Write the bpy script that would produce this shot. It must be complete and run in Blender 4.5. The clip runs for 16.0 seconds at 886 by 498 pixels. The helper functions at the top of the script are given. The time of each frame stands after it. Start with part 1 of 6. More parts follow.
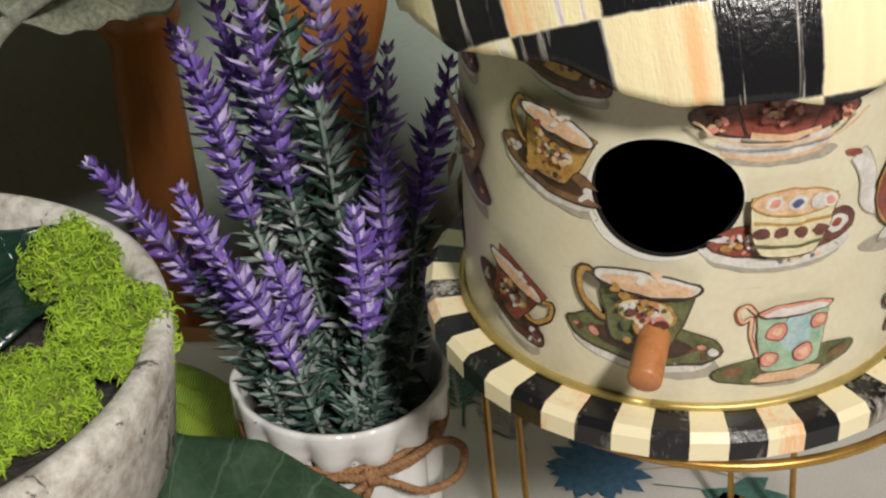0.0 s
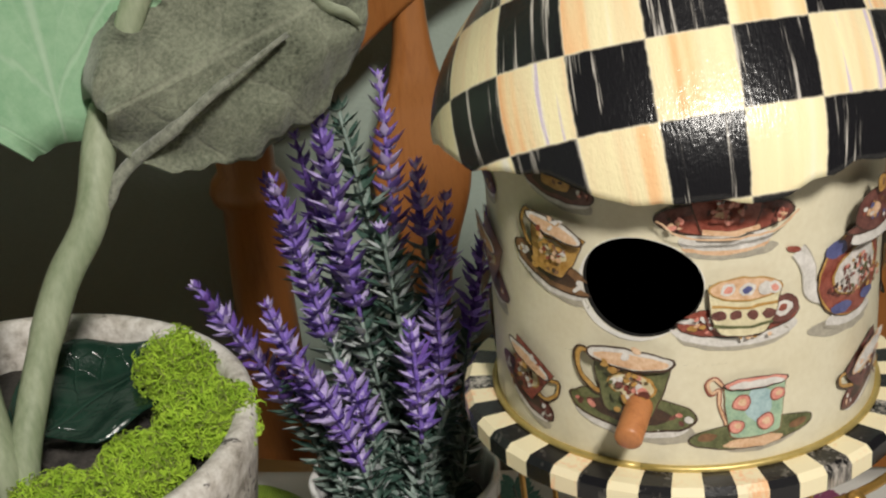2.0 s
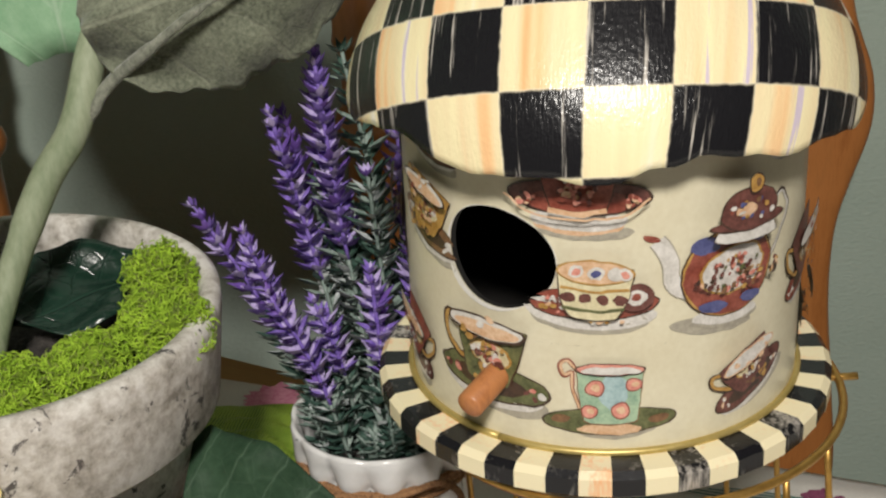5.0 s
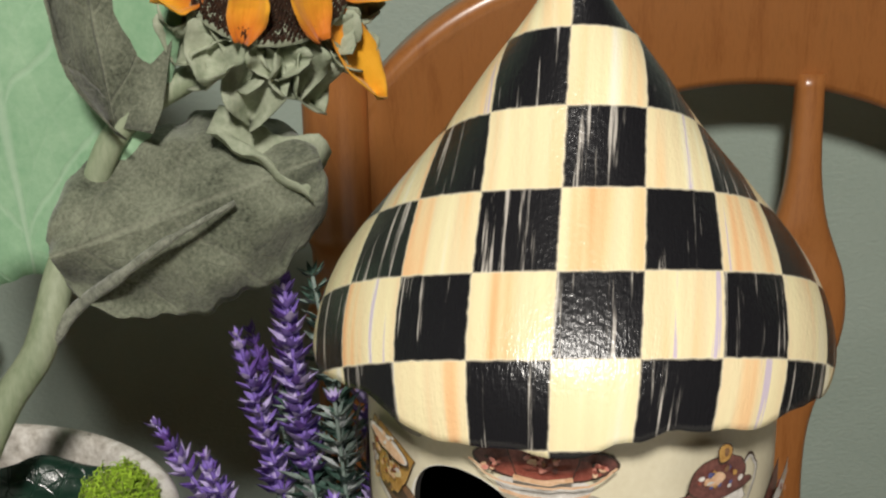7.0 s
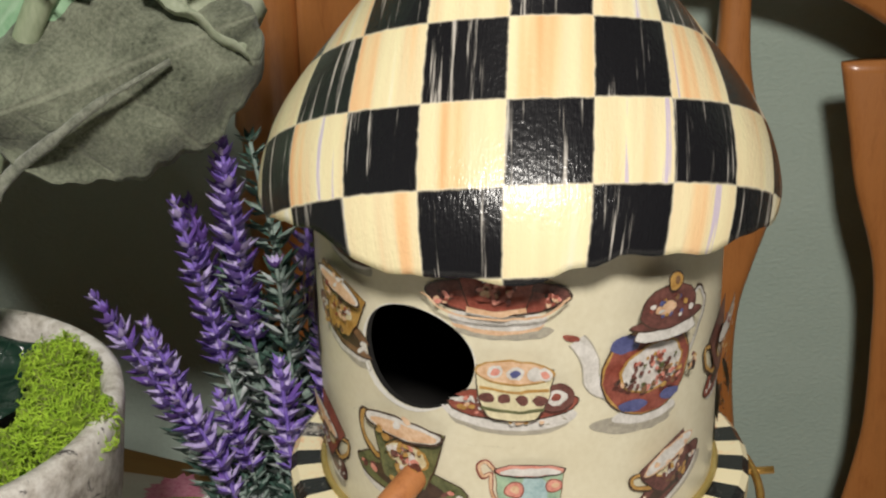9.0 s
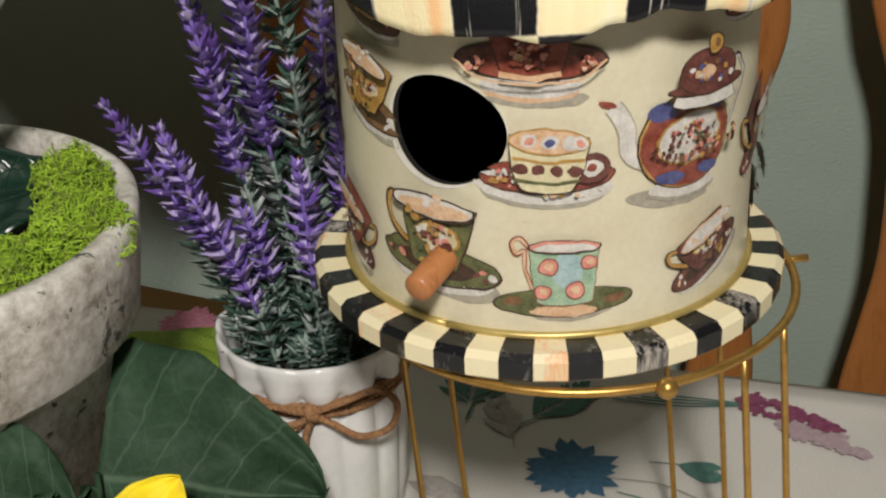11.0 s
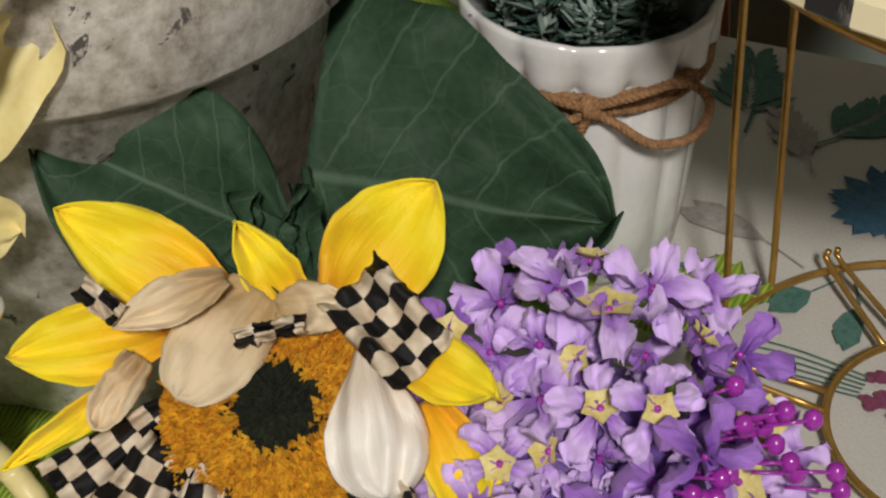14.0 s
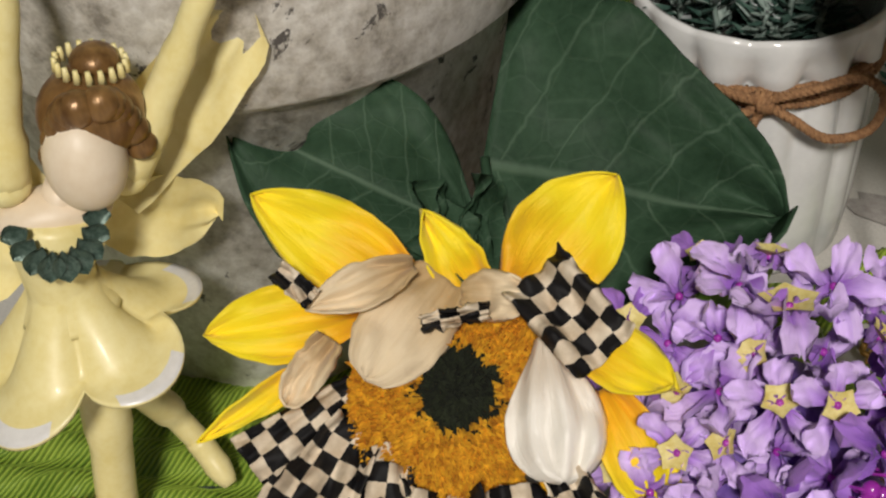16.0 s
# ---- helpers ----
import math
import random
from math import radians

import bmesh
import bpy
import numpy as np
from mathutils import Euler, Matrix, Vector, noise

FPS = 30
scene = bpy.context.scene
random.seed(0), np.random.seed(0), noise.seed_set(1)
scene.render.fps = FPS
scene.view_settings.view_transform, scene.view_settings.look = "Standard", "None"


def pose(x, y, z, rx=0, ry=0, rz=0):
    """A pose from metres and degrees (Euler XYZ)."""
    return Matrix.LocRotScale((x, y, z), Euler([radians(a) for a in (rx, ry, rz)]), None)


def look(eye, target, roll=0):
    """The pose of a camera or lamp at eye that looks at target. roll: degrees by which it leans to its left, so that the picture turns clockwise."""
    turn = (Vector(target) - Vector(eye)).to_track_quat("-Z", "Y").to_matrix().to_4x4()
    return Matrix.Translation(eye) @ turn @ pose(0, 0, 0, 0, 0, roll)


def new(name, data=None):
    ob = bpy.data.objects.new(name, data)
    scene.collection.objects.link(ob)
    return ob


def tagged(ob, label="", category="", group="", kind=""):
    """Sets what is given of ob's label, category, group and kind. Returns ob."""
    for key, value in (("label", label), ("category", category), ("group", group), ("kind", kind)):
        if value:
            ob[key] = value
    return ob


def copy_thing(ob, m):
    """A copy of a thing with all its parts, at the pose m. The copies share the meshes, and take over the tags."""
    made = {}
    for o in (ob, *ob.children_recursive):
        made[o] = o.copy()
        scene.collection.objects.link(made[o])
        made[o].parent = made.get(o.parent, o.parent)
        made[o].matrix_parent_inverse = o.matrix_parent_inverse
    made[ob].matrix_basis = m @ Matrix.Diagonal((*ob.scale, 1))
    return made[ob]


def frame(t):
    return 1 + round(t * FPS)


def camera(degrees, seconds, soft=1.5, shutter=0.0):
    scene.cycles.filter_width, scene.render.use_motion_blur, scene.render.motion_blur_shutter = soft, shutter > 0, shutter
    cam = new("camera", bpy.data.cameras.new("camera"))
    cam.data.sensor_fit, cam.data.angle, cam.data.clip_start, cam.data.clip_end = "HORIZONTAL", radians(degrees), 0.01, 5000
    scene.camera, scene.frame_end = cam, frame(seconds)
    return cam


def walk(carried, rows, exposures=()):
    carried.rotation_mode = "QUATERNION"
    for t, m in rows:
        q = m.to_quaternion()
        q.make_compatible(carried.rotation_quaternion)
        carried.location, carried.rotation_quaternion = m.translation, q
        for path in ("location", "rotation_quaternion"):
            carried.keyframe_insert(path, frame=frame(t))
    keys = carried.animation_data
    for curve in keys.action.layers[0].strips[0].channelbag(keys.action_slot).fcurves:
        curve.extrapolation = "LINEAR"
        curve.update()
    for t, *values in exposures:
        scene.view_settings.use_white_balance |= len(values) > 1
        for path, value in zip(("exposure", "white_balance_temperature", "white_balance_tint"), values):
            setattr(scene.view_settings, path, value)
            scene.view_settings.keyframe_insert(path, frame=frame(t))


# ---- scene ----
def shot(x, y, z, yaw, pitch, roll):
    """A camera pose from its place, heading, pitch and roll in degrees."""
    return pose(x, y, z, 90 + pitch, 0, yaw) @ pose(0, 0, 0, 0, 0, roll)


cam = camera(34.0, 16.0, soft=2.3)
PATH = [
    (0, shot(0.0348, -0.3706, 0.4256, 16.59, -32.69, -2.54)),
    (0.5, shot(0.0437, -0.4030, 0.4441, 14.63, -28.22, -2.33)),
    (1, shot(0.0669, -0.4214, 0.4384, 14.17, -26.30, -2.48)),
    (1.5, shot(0.0696, -0.4550, 0.4351, 15.79, -25.19, -3.27)),
    (2, shot(0.0917, -0.4522, 0.4359, 21.69, -23.94, -4.70)),
    (2.5, shot(0.1177, -0.4450, 0.4266, 29.95, -24.88, -3.59)),
    (3, shot(0.1392, -0.4383, 0.4266, 34.15, -25.57, -3.22)),
    (3.5, shot(0.1642, -0.4203, 0.4312, 34.72, -26.16, -3.46)),
    (3.7, shot(0.1743, -0.4145, 0.4298, 34.38, -26.06, -3.14)),
    (5.8, shot(0.2232, -0.3892, 0.4367, 36.45, -24.06, -2.49)),
    (6, shot(0.2210, -0.3893, 0.4427, 36.07, -23.28, -2.20)),
    (6.5, shot(0.2145, -0.3796, 0.4509, 35.35, -21.12, -1.48)),
    (7, shot(0.2100, -0.3769, 0.4609, 34.53, -19.55, -1.09)),
    (7.5, shot(0.2083, -0.3795, 0.4655, 33.98, -18.67, -0.92)),
    (8, shot(0.2101, -0.3782, 0.4630, 33.35, -18.98, -1.08)),
    (8.5, shot(0.2098, -0.3785, 0.4527, 32.47, -20.32, -1.10)),
    (9, shot(0.2059, -0.3865, 0.4350, 31.24, -22.47, -1.29)),
    (9.5, shot(0.2029, -0.3919, 0.4219, 31.08, -24.46, -1.68)),
    (10, shot(0.2012, -0.3930, 0.4148, 31.20, -25.96, -2.20)),
    (10.2, shot(0.2014, -0.3932, 0.4133, 31.20, -26.36, -2.30)),
    (12.3, shot(0.1332, -0.3648, 0.3633, 32.18, -31.41, -0.40)),
    (12.5, shot(0.1151, -0.3543, 0.3567, 31.67, -33.37, 1.58)),
    (13, shot(0.0930, -0.3353, 0.3404, 33.18, -36.61, 1.32)),
    (13.5, shot(0.0777, -0.3169, 0.3170, 34.29, -37.47, -0.06)),
    (14, shot(0.0692, -0.3169, 0.3103, 35.88, -38.56, -0.52)),
    (14.5, shot(0.0628, -0.3237, 0.3089, 37.70, -39.66, -1.00)),
    (15, shot(0.0592, -0.3282, 0.3073, 40.01, -40.44, -1.95)),
    (15.5, shot(0.0552, -0.3288, 0.3086, 42.68, -41.42, -2.94)),
    (16, shot(0.0612, -0.3296, 0.3206, 42.20, -39.52, -3.20)),
]
walk(cam, PATH, exposures=[(0, 0.04), (10.2, 0.02), (12.5, -0.22), (15.3, -0.30), (16, -0.22)])

# ---------------------------------------------------------------- light
world = bpy.data.worlds.new("room_air")
scene.world = world
world.use_nodes = True
world.node_tree.nodes["Background"].inputs[0].default_value = (0.62, 0.66, 0.72, 1)
world.node_tree.nodes["Background"].inputs[1].default_value = 0.01


def lamp(name, at, target, size, watts, colour):
    data = bpy.data.lights.new(name, "AREA")
    data.shape, data.size, data.energy, data.color = "DISK", size, watts, colour
    ob = new(name, data)
    ob.matrix_world = look(at, target)
    return ob


lamp("ceiling_lamp_light", (0.67, -1.12, 1.31), (-0.05, 0.1, 0.15), 0.20, 30.5, (1.0, 0.945, 0.87))


# ---------------------------------------------------------------- materials
def material(name):
    m = bpy.data.materials.new(name)
    m.use_nodes = True
    nt = m.node_tree
    return m, nt, nt.nodes["Principled BSDF"]


def node(nt, kind, **inputs):
    n = nt.nodes.new(kind)
    for key, value in inputs.items():
        n.inputs[key.replace("_", " ")].default_value = value
    return n


def mix_colour(nt, fac, a, b, blend="MIX"):
    n = nt.nodes.new("ShaderNodeMix")
    n.data_type, n.blend_type = "RGBA", blend
    for socket, value in ((n.inputs[0], fac), (n.inputs[6], a), (n.inputs[7], b)):
        if isinstance(value, bpy.types.NodeSocket):
            nt.links.new(value, socket)
        elif isinstance(value, (int, float)):
            socket.default_value = value
        else:
            socket.default_value = (*value[:3], 1)
    return n.outputs[2]


def calc(nt, op, a, b=0.0, c=0.0):
    n = nt.nodes.new("ShaderNodeMath")
    n.operation = op
    for socket, value in zip(n.inputs, (a, b, c)):
        if isinstance(value, bpy.types.NodeSocket):
            nt.links.new(value, socket)
        else:
            socket.default_value = value
    return n.outputs[0]


def ramp(nt, fac, stops):
    n = nt.nodes.new("ShaderNodeValToRGB")
    while len(n.color_ramp.elements) < len(stops):
        n.color_ramp.elements.new(0.5)
    for e, (at, c) in zip(n.color_ramp.elements, stops):
        e.position = at
        e.color = (*c, 1) if len(c) == 3 else c
    nt.links.new(fac, n.inputs[0])
    return n.outputs[0]


def coords(nt, scale=(1, 1, 1), kind="Object"):
    tc = nt.nodes.new("ShaderNodeTexCoord")
    mp = nt.nodes.new("ShaderNodeMapping")
    mp.inputs["Scale"].default_value = scale
    nt.links.new(tc.outputs[kind], mp.inputs[0])
    return mp.outputs[0]


def noise_tex(nt, vec, scale, detail=4.0, rough=0.55, distort=0.0):
    n = node(nt, "ShaderNodeTexNoise", Scale=scale, Detail=detail, Roughness=rough, Distortion=distort)
    nt.links.new(vec, n.inputs["Vector"])
    return n.outputs[0]


def bump(nt, bsdf, height, strength=0.3, distance=0.001):
    n = node(nt, "ShaderNodeBump", Strength=strength, Distance=distance)
    nt.links.new(height, n.inputs["Height"])
    nt.links.new(n.outputs[0], bsdf.inputs["Normal"])


def surface(name, a, b, scale=60.0, rough=0.6, fine=400.0, relief=0.2, metal=0.0, sheen=0.0, stretch=(1, 1, 1), depth=0.0005, low=0.35, high=0.65, coat=0.0, trans=0.0):
    """A surface that wanders between two colours, with fine grain and relief."""
    m, nt, p = material(name)
    vec = coords(nt, stretch)
    big, small = noise_tex(nt, vec, scale), noise_tex(nt, vec, fine, 3)
    both = calc(nt, "MULTIPLY_ADD", small, 0.4, calc(nt, "MULTIPLY", big, 0.6))
    nt.links.new(ramp(nt, both, [(low, a), (high, b)]), p.inputs["Base Color"])
    p.inputs["Roughness"].default_value = rough
    p.inputs["Metallic"].default_value = metal
    p.inputs["Sheen Weight"].default_value = sheen
    p.inputs["Coat Weight"].default_value = coat
    p.inputs["Coat Roughness"].default_value = 0.12
    if trans:
        p.inputs["Subsurface Weight"].default_value = trans
        p.inputs["Subsurface Radius"].default_value = (0.004, 0.003, 0.001)
    if relief:
        bump(nt, p, both, relief, depth)
    return m


def check_paper(name, dark, cream, stretch_v=0.04, worn=0.9, gloss=0.24):
    """Checked paper from a map in squares: brushed dark squares and warm cream squares."""
    m, nt, p = material(name)
    uv = nt.nodes.new("ShaderNodeUVMap")
    sep = nt.nodes.new("ShaderNodeSeparateXYZ")
    nt.links.new(uv.outputs[0], sep.inputs[0])
    wob = noise_tex(nt, uv.outputs[0], 6.0, 3)
    u = calc(nt, "ADD", sep.outputs[0], calc(nt, "MULTIPLY_ADD", wob, 0.05, -0.025))
    v = calc(nt, "ADD", sep.outputs[1], calc(nt, "MULTIPLY_ADD", wob, 0.05, -0.025))
    fu, fv = calc(nt, "FLOOR", u), calc(nt, "FLOOR", v)
    odd = calc(nt, "FLOORED_MODULO", calc(nt, "ADD", fu, fv), 2.0)
    cell = nt.nodes.new("ShaderNodeCombineXYZ")
    nt.links.new(fu, cell.inputs[0])
    nt.links.new(fv, cell.inputs[1])
    wn = nt.nodes.new("ShaderNodeTexWhiteNoise")
    nt.links.new(cell.outputs[0], wn.inputs["Vector"])
    stre = nt.nodes.new("ShaderNodeMapping")
    stre.inputs["Scale"].default_value = (1.0, stretch_v, 1.0)
    nt.links.new(uv.outputs[0], stre.inputs[0])
    off = nt.nodes.new("ShaderNodeVectorMath")
    off.operation = "MULTIPLY_ADD"
    nt.links.new(wn.outputs["Color"], off.inputs[0])
    off.inputs[1].default_value = (37, 11, 5)
    nt.links.new(stre.outputs[0], off.inputs[2])
    streak = noise_tex(nt, off.outputs[0], 7.5, 6, 0.6)
    fine = noise_tex(nt, off.outputs[0], 26.0, 4, 0.6)
    soft = noise_tex(nt, off.outputs[0], 2.6, 2)
    warm = ramp(nt, soft, [(0.30, (0.90, 0.50, 0.24)), (0.39, (0.93, 0.68, 0.38)), (0.46, cream), (0.58, (0.93, 0.84, 0.52)), (0.68, (0.95, 0.91, 0.76))])
    hair = noise_tex(nt, off.outputs[0], 5.2, 2, 0.4)
    lilac = calc(nt, "MULTIPLY", ramp(nt, hair, [(0.635, (0, 0, 0)), (0.665, (1, 1, 1))]), ramp(nt, fine, [(0.40, (0, 0, 0)), (0.52, (1, 1, 1))]))
    warm = mix_colour(nt, calc(nt, "MULTIPLY", lilac, 0.75), warm, (0.56, 0.47, 0.72))
    worn_mask = calc(nt, "MULTIPLY", ramp(nt, streak, [(0.575, (0, 0, 0)), (0.625, (1, 1, 1))]), ramp(nt, fine, [(0.42, (0, 0, 0)), (0.54, (1, 1, 1))]))
    black = mix_colour(nt, calc(nt, "MULTIPLY", worn_mask, worn), dark, (0.62, 0.58, 0.52))
    col = mix_colour(nt, odd, black, warm)
    # pale seams between the squares
    du = calc(nt, "ABSOLUTE", calc(nt, "SUBTRACT", calc(nt, "FRACT", u), 0.5))
    dv = calc(nt, "ABSOLUTE", calc(nt, "SUBTRACT", calc(nt, "FRACT", v), 0.5))
    seam = ramp(nt, calc(nt, "MAXIMUM", du, dv), [(0.478, (0, 0, 0)), (0.497, (1, 1, 1))])
    col = mix_colour(nt, calc(nt, "MULTIPLY", seam, 0.55), col, (0.82, 0.74, 0.56))
    nt.links.new(col, p.inputs["Base Color"])
    p.inputs["Roughness"].default_value = gloss
    p.inputs["Specular IOR Level"].default_value = 0.4
    brushed = nt.nodes.new("ShaderNodeMapping")
    brushed.inputs["Scale"].default_value = (34.0, 7.0, 1.0)
    nt.links.new(uv.outputs[0], brushed.inputs[0])
    grain = noise_tex(nt, brushed.outputs[0], 1.0, 2)
    lump = noise_tex(nt, coords(nt), 560.0, 2)
    bump(nt, p, calc(nt, "MULTIPLY_ADD", lump, 0.6, calc(nt, "MULTIPLY", grain, 0.6)), 0.40, 0.0008)
    return m


def wood_mat(name, a, b, rough=0.32, along=(1, 1, 1), scale=40):
    m, nt, p = material(name)
    vec = coords(nt, along)
    grain = noise_tex(nt, vec, scale, 6, 0.6, 0.6)
    fine = noise_tex(nt, vec, scale * 9, 3)
    both = calc(nt, "MULTIPLY_ADD", fine, 0.3, calc(nt, "MULTIPLY", grain, 0.7))
    nt.links.new(ramp(nt, both, [(0.3, a), (0.52, b), (0.72, tuple(0.8 * v for v in b))]), p.inputs["Base Color"])
    p.inputs["Roughness"].default_value = rough
    p.inputs["Coat Weight"].default_value = 0.25
    p.inputs["Coat Roughness"].default_value = 0.2
    bump(nt, p, both, 0.12, 0.0006)
    return m


M_wall = surface("sage_wall_paint", (0.345, 0.425, 0.365), (0.395, 0.475, 0.415), 6, 0.7, 240, 0.9, depth=0.0018, stretch=(1, 1, 1.6))
M_plain = surface("taupe_plaster", (0.105, 0.100, 0.092), (0.135, 0.128, 0.118), 4, 0.85, 120, 0.2)
M_floor = wood_mat("floor_boards", (0.16, 0.09, 0.05), (0.26, 0.15, 0.08), 0.4, (1, 8, 1), 6)
M_chair = wood_mat("honey_maple", (0.30, 0.105, 0.028), (0.42, 0.165, 0.048), 0.30, (9, 9, 1.2), 14)
M_table = wood_mat("golden_oak", (0.36, 0.19, 0.06), (0.46, 0.27, 0.10), 0.35, (1, 7, 7), 20)
M_roof = check_paper("checked_roof_paper", (0.012, 0.012, 0.014), (0.88, 0.74, 0.46))
M_cream = surface("cream_paper", (0.66, 0.60, 0.43), (0.74, 0.69, 0.52), 45, 0.38, 500, 0.2, depth=0.0004, coat=0.2)
M_black = surface("black_gloss_paint", (0.010, 0.010, 0.012), (0.26, 0.24, 0.21), 170, 0.24, 700, 0.4, low=0.58, high=0.74, stretch=(1, 1, 0.3))
M_ivory = surface("ivory_paint", (0.86, 0.64, 0.38), (0.88, 0.79, 0.53), 90, 0.3, 600, 0.35, low=0.30, high=0.46)
M_streak = surface("brushed_grey_black_paint", (0.012, 0.012, 0.013), (0.50, 0.46, 0.41), 150, 0.22, 800, 0.4, low=0.46, high=0.64, stretch=(1, 1, 0.2))
M_peachy = surface("peach_streaked_ivory", (0.88, 0.50, 0.26), (0.86, 0.76, 0.52), 130, 0.3, 700, 0.35, low=0.40, high=0.54, stretch=(1, 1, 0.2))
M_gilt = surface("gilt_trim", (0.46, 0.34, 0.10), (0.60, 0.47, 0.18), 90, 0.4, 600, 0.2, metal=0.5)
M_hollow_shade = surface("hollow_shade_black", (0.004, 0.0035, 0.003), (0.008, 0.007, 0.006), 50, 0.9, 300, 0)
M_dowel = wood_mat("dowel_wood", (0.34, 0.12, 0.04), (0.50, 0.20, 0.07), 0.5, (1, 1, 0.3), 120)
M_brass = surface("brass_wire", (0.44, 0.25, 0.06), (0.58, 0.35, 0.10), 200, 0.34, 900, 0.1, metal=0.75)
M_white = surface("white_glaze", (0.74, 0.74, 0.73), (0.82, 0.82, 0.81), 60, 0.14, 300, 0.05, coat=0.4)
M_torn = surface("torn_white_paper", (0.72, 0.70, 0.64), (0.84, 0.82, 0.78), 200, 0.7, 900, 0.3)


def pot_mat():
    """Whitewashed terracotta with dark chips and grey stains."""
    m, nt, p = material("whitewashed_clay")
    vec = coords(nt)
    big, fine, chips = noise_tex(nt, vec, 22, 5), noise_tex(nt, vec, 160, 5, 0.7), noise_tex(nt, vec, 70, 6, 0.7, 0.8)
    base = ramp(nt, calc(nt, "MULTIPLY_ADD", fine, 0.55, calc(nt, "MULTIPLY", big, 0.45)), [(0.36, (0.26, 0.235, 0.20)), (0.45, (0.50, 0.465, 0.415)), (0.58, (0.77, 0.745, 0.70))])
    col = mix_colour(nt, ramp(nt, chips, [(0.615, (0, 0, 0)), (0.645, (1, 1, 1))]), base, (0.11, 0.10, 0.095))
    nt.links.new(col, p.inputs["Base Color"])
    p.inputs["Roughness"].default_value = 0.8
    bump(nt, p, calc(nt, "MULTIPLY_ADD", fine, 0.6, big), 0.45, 0.0012)
    return m


M_pot = pot_mat()
M_soil = surface("dark_soil", (0.018, 0.016, 0.014), (0.07, 0.062, 0.055), 90, 0.95, 500, 0.9, depth=0.003)


def cloth_mat():
    """Off-white printed tablecloth weave."""
    m, nt, p = material("tablecloth_weave")
    vec = coords(nt)
    big, fine = noise_tex(nt, vec, 14, 4), noise_tex(nt, vec, 900, 2)
    nt.links.new(ramp(nt, calc(nt, "MULTIPLY_ADD", fine, 0.5, calc(nt, "MULTIPLY", big, 0.5)), [(0.35, (0.52, 0.50, 0.465)), (0.65, (0.64, 0.615, 0.575))]), p.inputs["Base Color"])
    p.inputs["Roughness"].default_value = 0.85
    p.inputs["Sheen Weight"].default_value = 0.1
    bump(nt, p, fine, 0.3, 0.0004)
    return m


M_cloth = cloth_mat()


# ---------------------------------------------------------------- mesh helpers
def finish(name, bm, mats, parent=None, label="", smooth=True):
    me = bpy.data.meshes.new(name)
    bm.normal_update()
    bm.to_mesh(me)
    bm.free()
    for m in mats if isinstance(mats, (list, tuple)) else (mats,):
        me.materials.append(m)
    if smooth:
        me.polygons.foreach_set("use_smooth", [True] * len(me.polygons))
    ob = new(name, me)
    if parent:
        ob.parent = parent
    if label:
        tagged(ob, label=label)
    return ob


def part(name, bm, mats, parent, label="", smooth=True):
    return finish(name, bm, mats, parent, label, smooth)


def thing(name, at, label, category, group="", kind=""):
    ob = new(name)
    ob.location = at
    ob.empty_display_size = 0.02
    return tagged(ob, label, category, group, kind)


def box(bm, lo, hi, mat=0):
    """A box between two corners; returns its faces."""
    v = [bm.verts.new((x, y, z)) for x in (lo[0], hi[0]) for y in (lo[1], hi[1]) for z in (lo[2], hi[2])]
    fs = [bm.faces.new([v[i] for i in q]) for q in ((0, 1, 3, 2), (4, 6, 7, 5), (0, 4, 5, 1), (2, 3, 7, 6), (0, 2, 6, 4), (1, 5, 7, 3))]
    for f in fs:
        f.material_index = mat
    return fs


def lathe(bm, profile, steps=64, centre=(0, 0), mat=0, ripple=None, closed=True):
    """A turned body from (radius, height) pairs, from the bottom up on the outside."""
    rings = []
    for r, z in profile:
        ring = []
        for k in range(steps):
            a = 2 * math.pi * k / steps
            rr, zz = ripple(r, z, a) if ripple else (r, z)
            ring.append(bm.verts.new((centre[0] + rr * math.cos(a), centre[1] + rr * math.sin(a), zz)))
        rings.append(ring)
    for lo, hi in zip(rings, rings[1:]):
        for k in range(steps):
            f = bm.faces.new((lo[k], lo[(k + 1) % steps], hi[(k + 1) % steps], hi[k]))
            f.material_index = mat
    if closed:
        for ring, flip in ((rings[0], True), (rings[-1], False)):
            f = bm.faces.new(ring[::-1] if flip else ring)
            f.material_index = mat
    return rings


def tube(bm, points, radius, sides=8, mat=0, taper=None, cap=True):
    """A round rod along points; radius may be a list."""
    pts = [Vector(p) for p in points]
    rad = list(radius) if isinstance(radius, (list, tuple)) else [radius] * len(pts)
    rings, up = [], None
    for i, p in enumerate(pts):
        d = (pts[min(i + 1, len(pts) - 1)] - pts[max(i - 1, 0)]).normalized()
        if up is None:
            up = Vector((0, 0, 1)) if abs(d.z) < 0.9 else Vector((1, 0, 0))
        side = d.cross(up).normalized()
        up = side.cross(d).normalized()
        rings.append([bm.verts.new(p + rad[i] * (math.cos(2 * math.pi * k / sides) * side + math.sin(2 * math.pi * k / sides) * up)) for k in range(sides)])
    for a, b in zip(rings, rings[1:]):
        for k in range(sides):
            f = bm.faces.new((a[k], a[(k + 1) % sides], b[(k + 1) % sides], b[k]))
            f.material_index = mat
    if cap:
        for ring in (rings[0][::-1], rings[-1]):
            f = bm.faces.new(ring)
            f.material_index = mat
    return rings


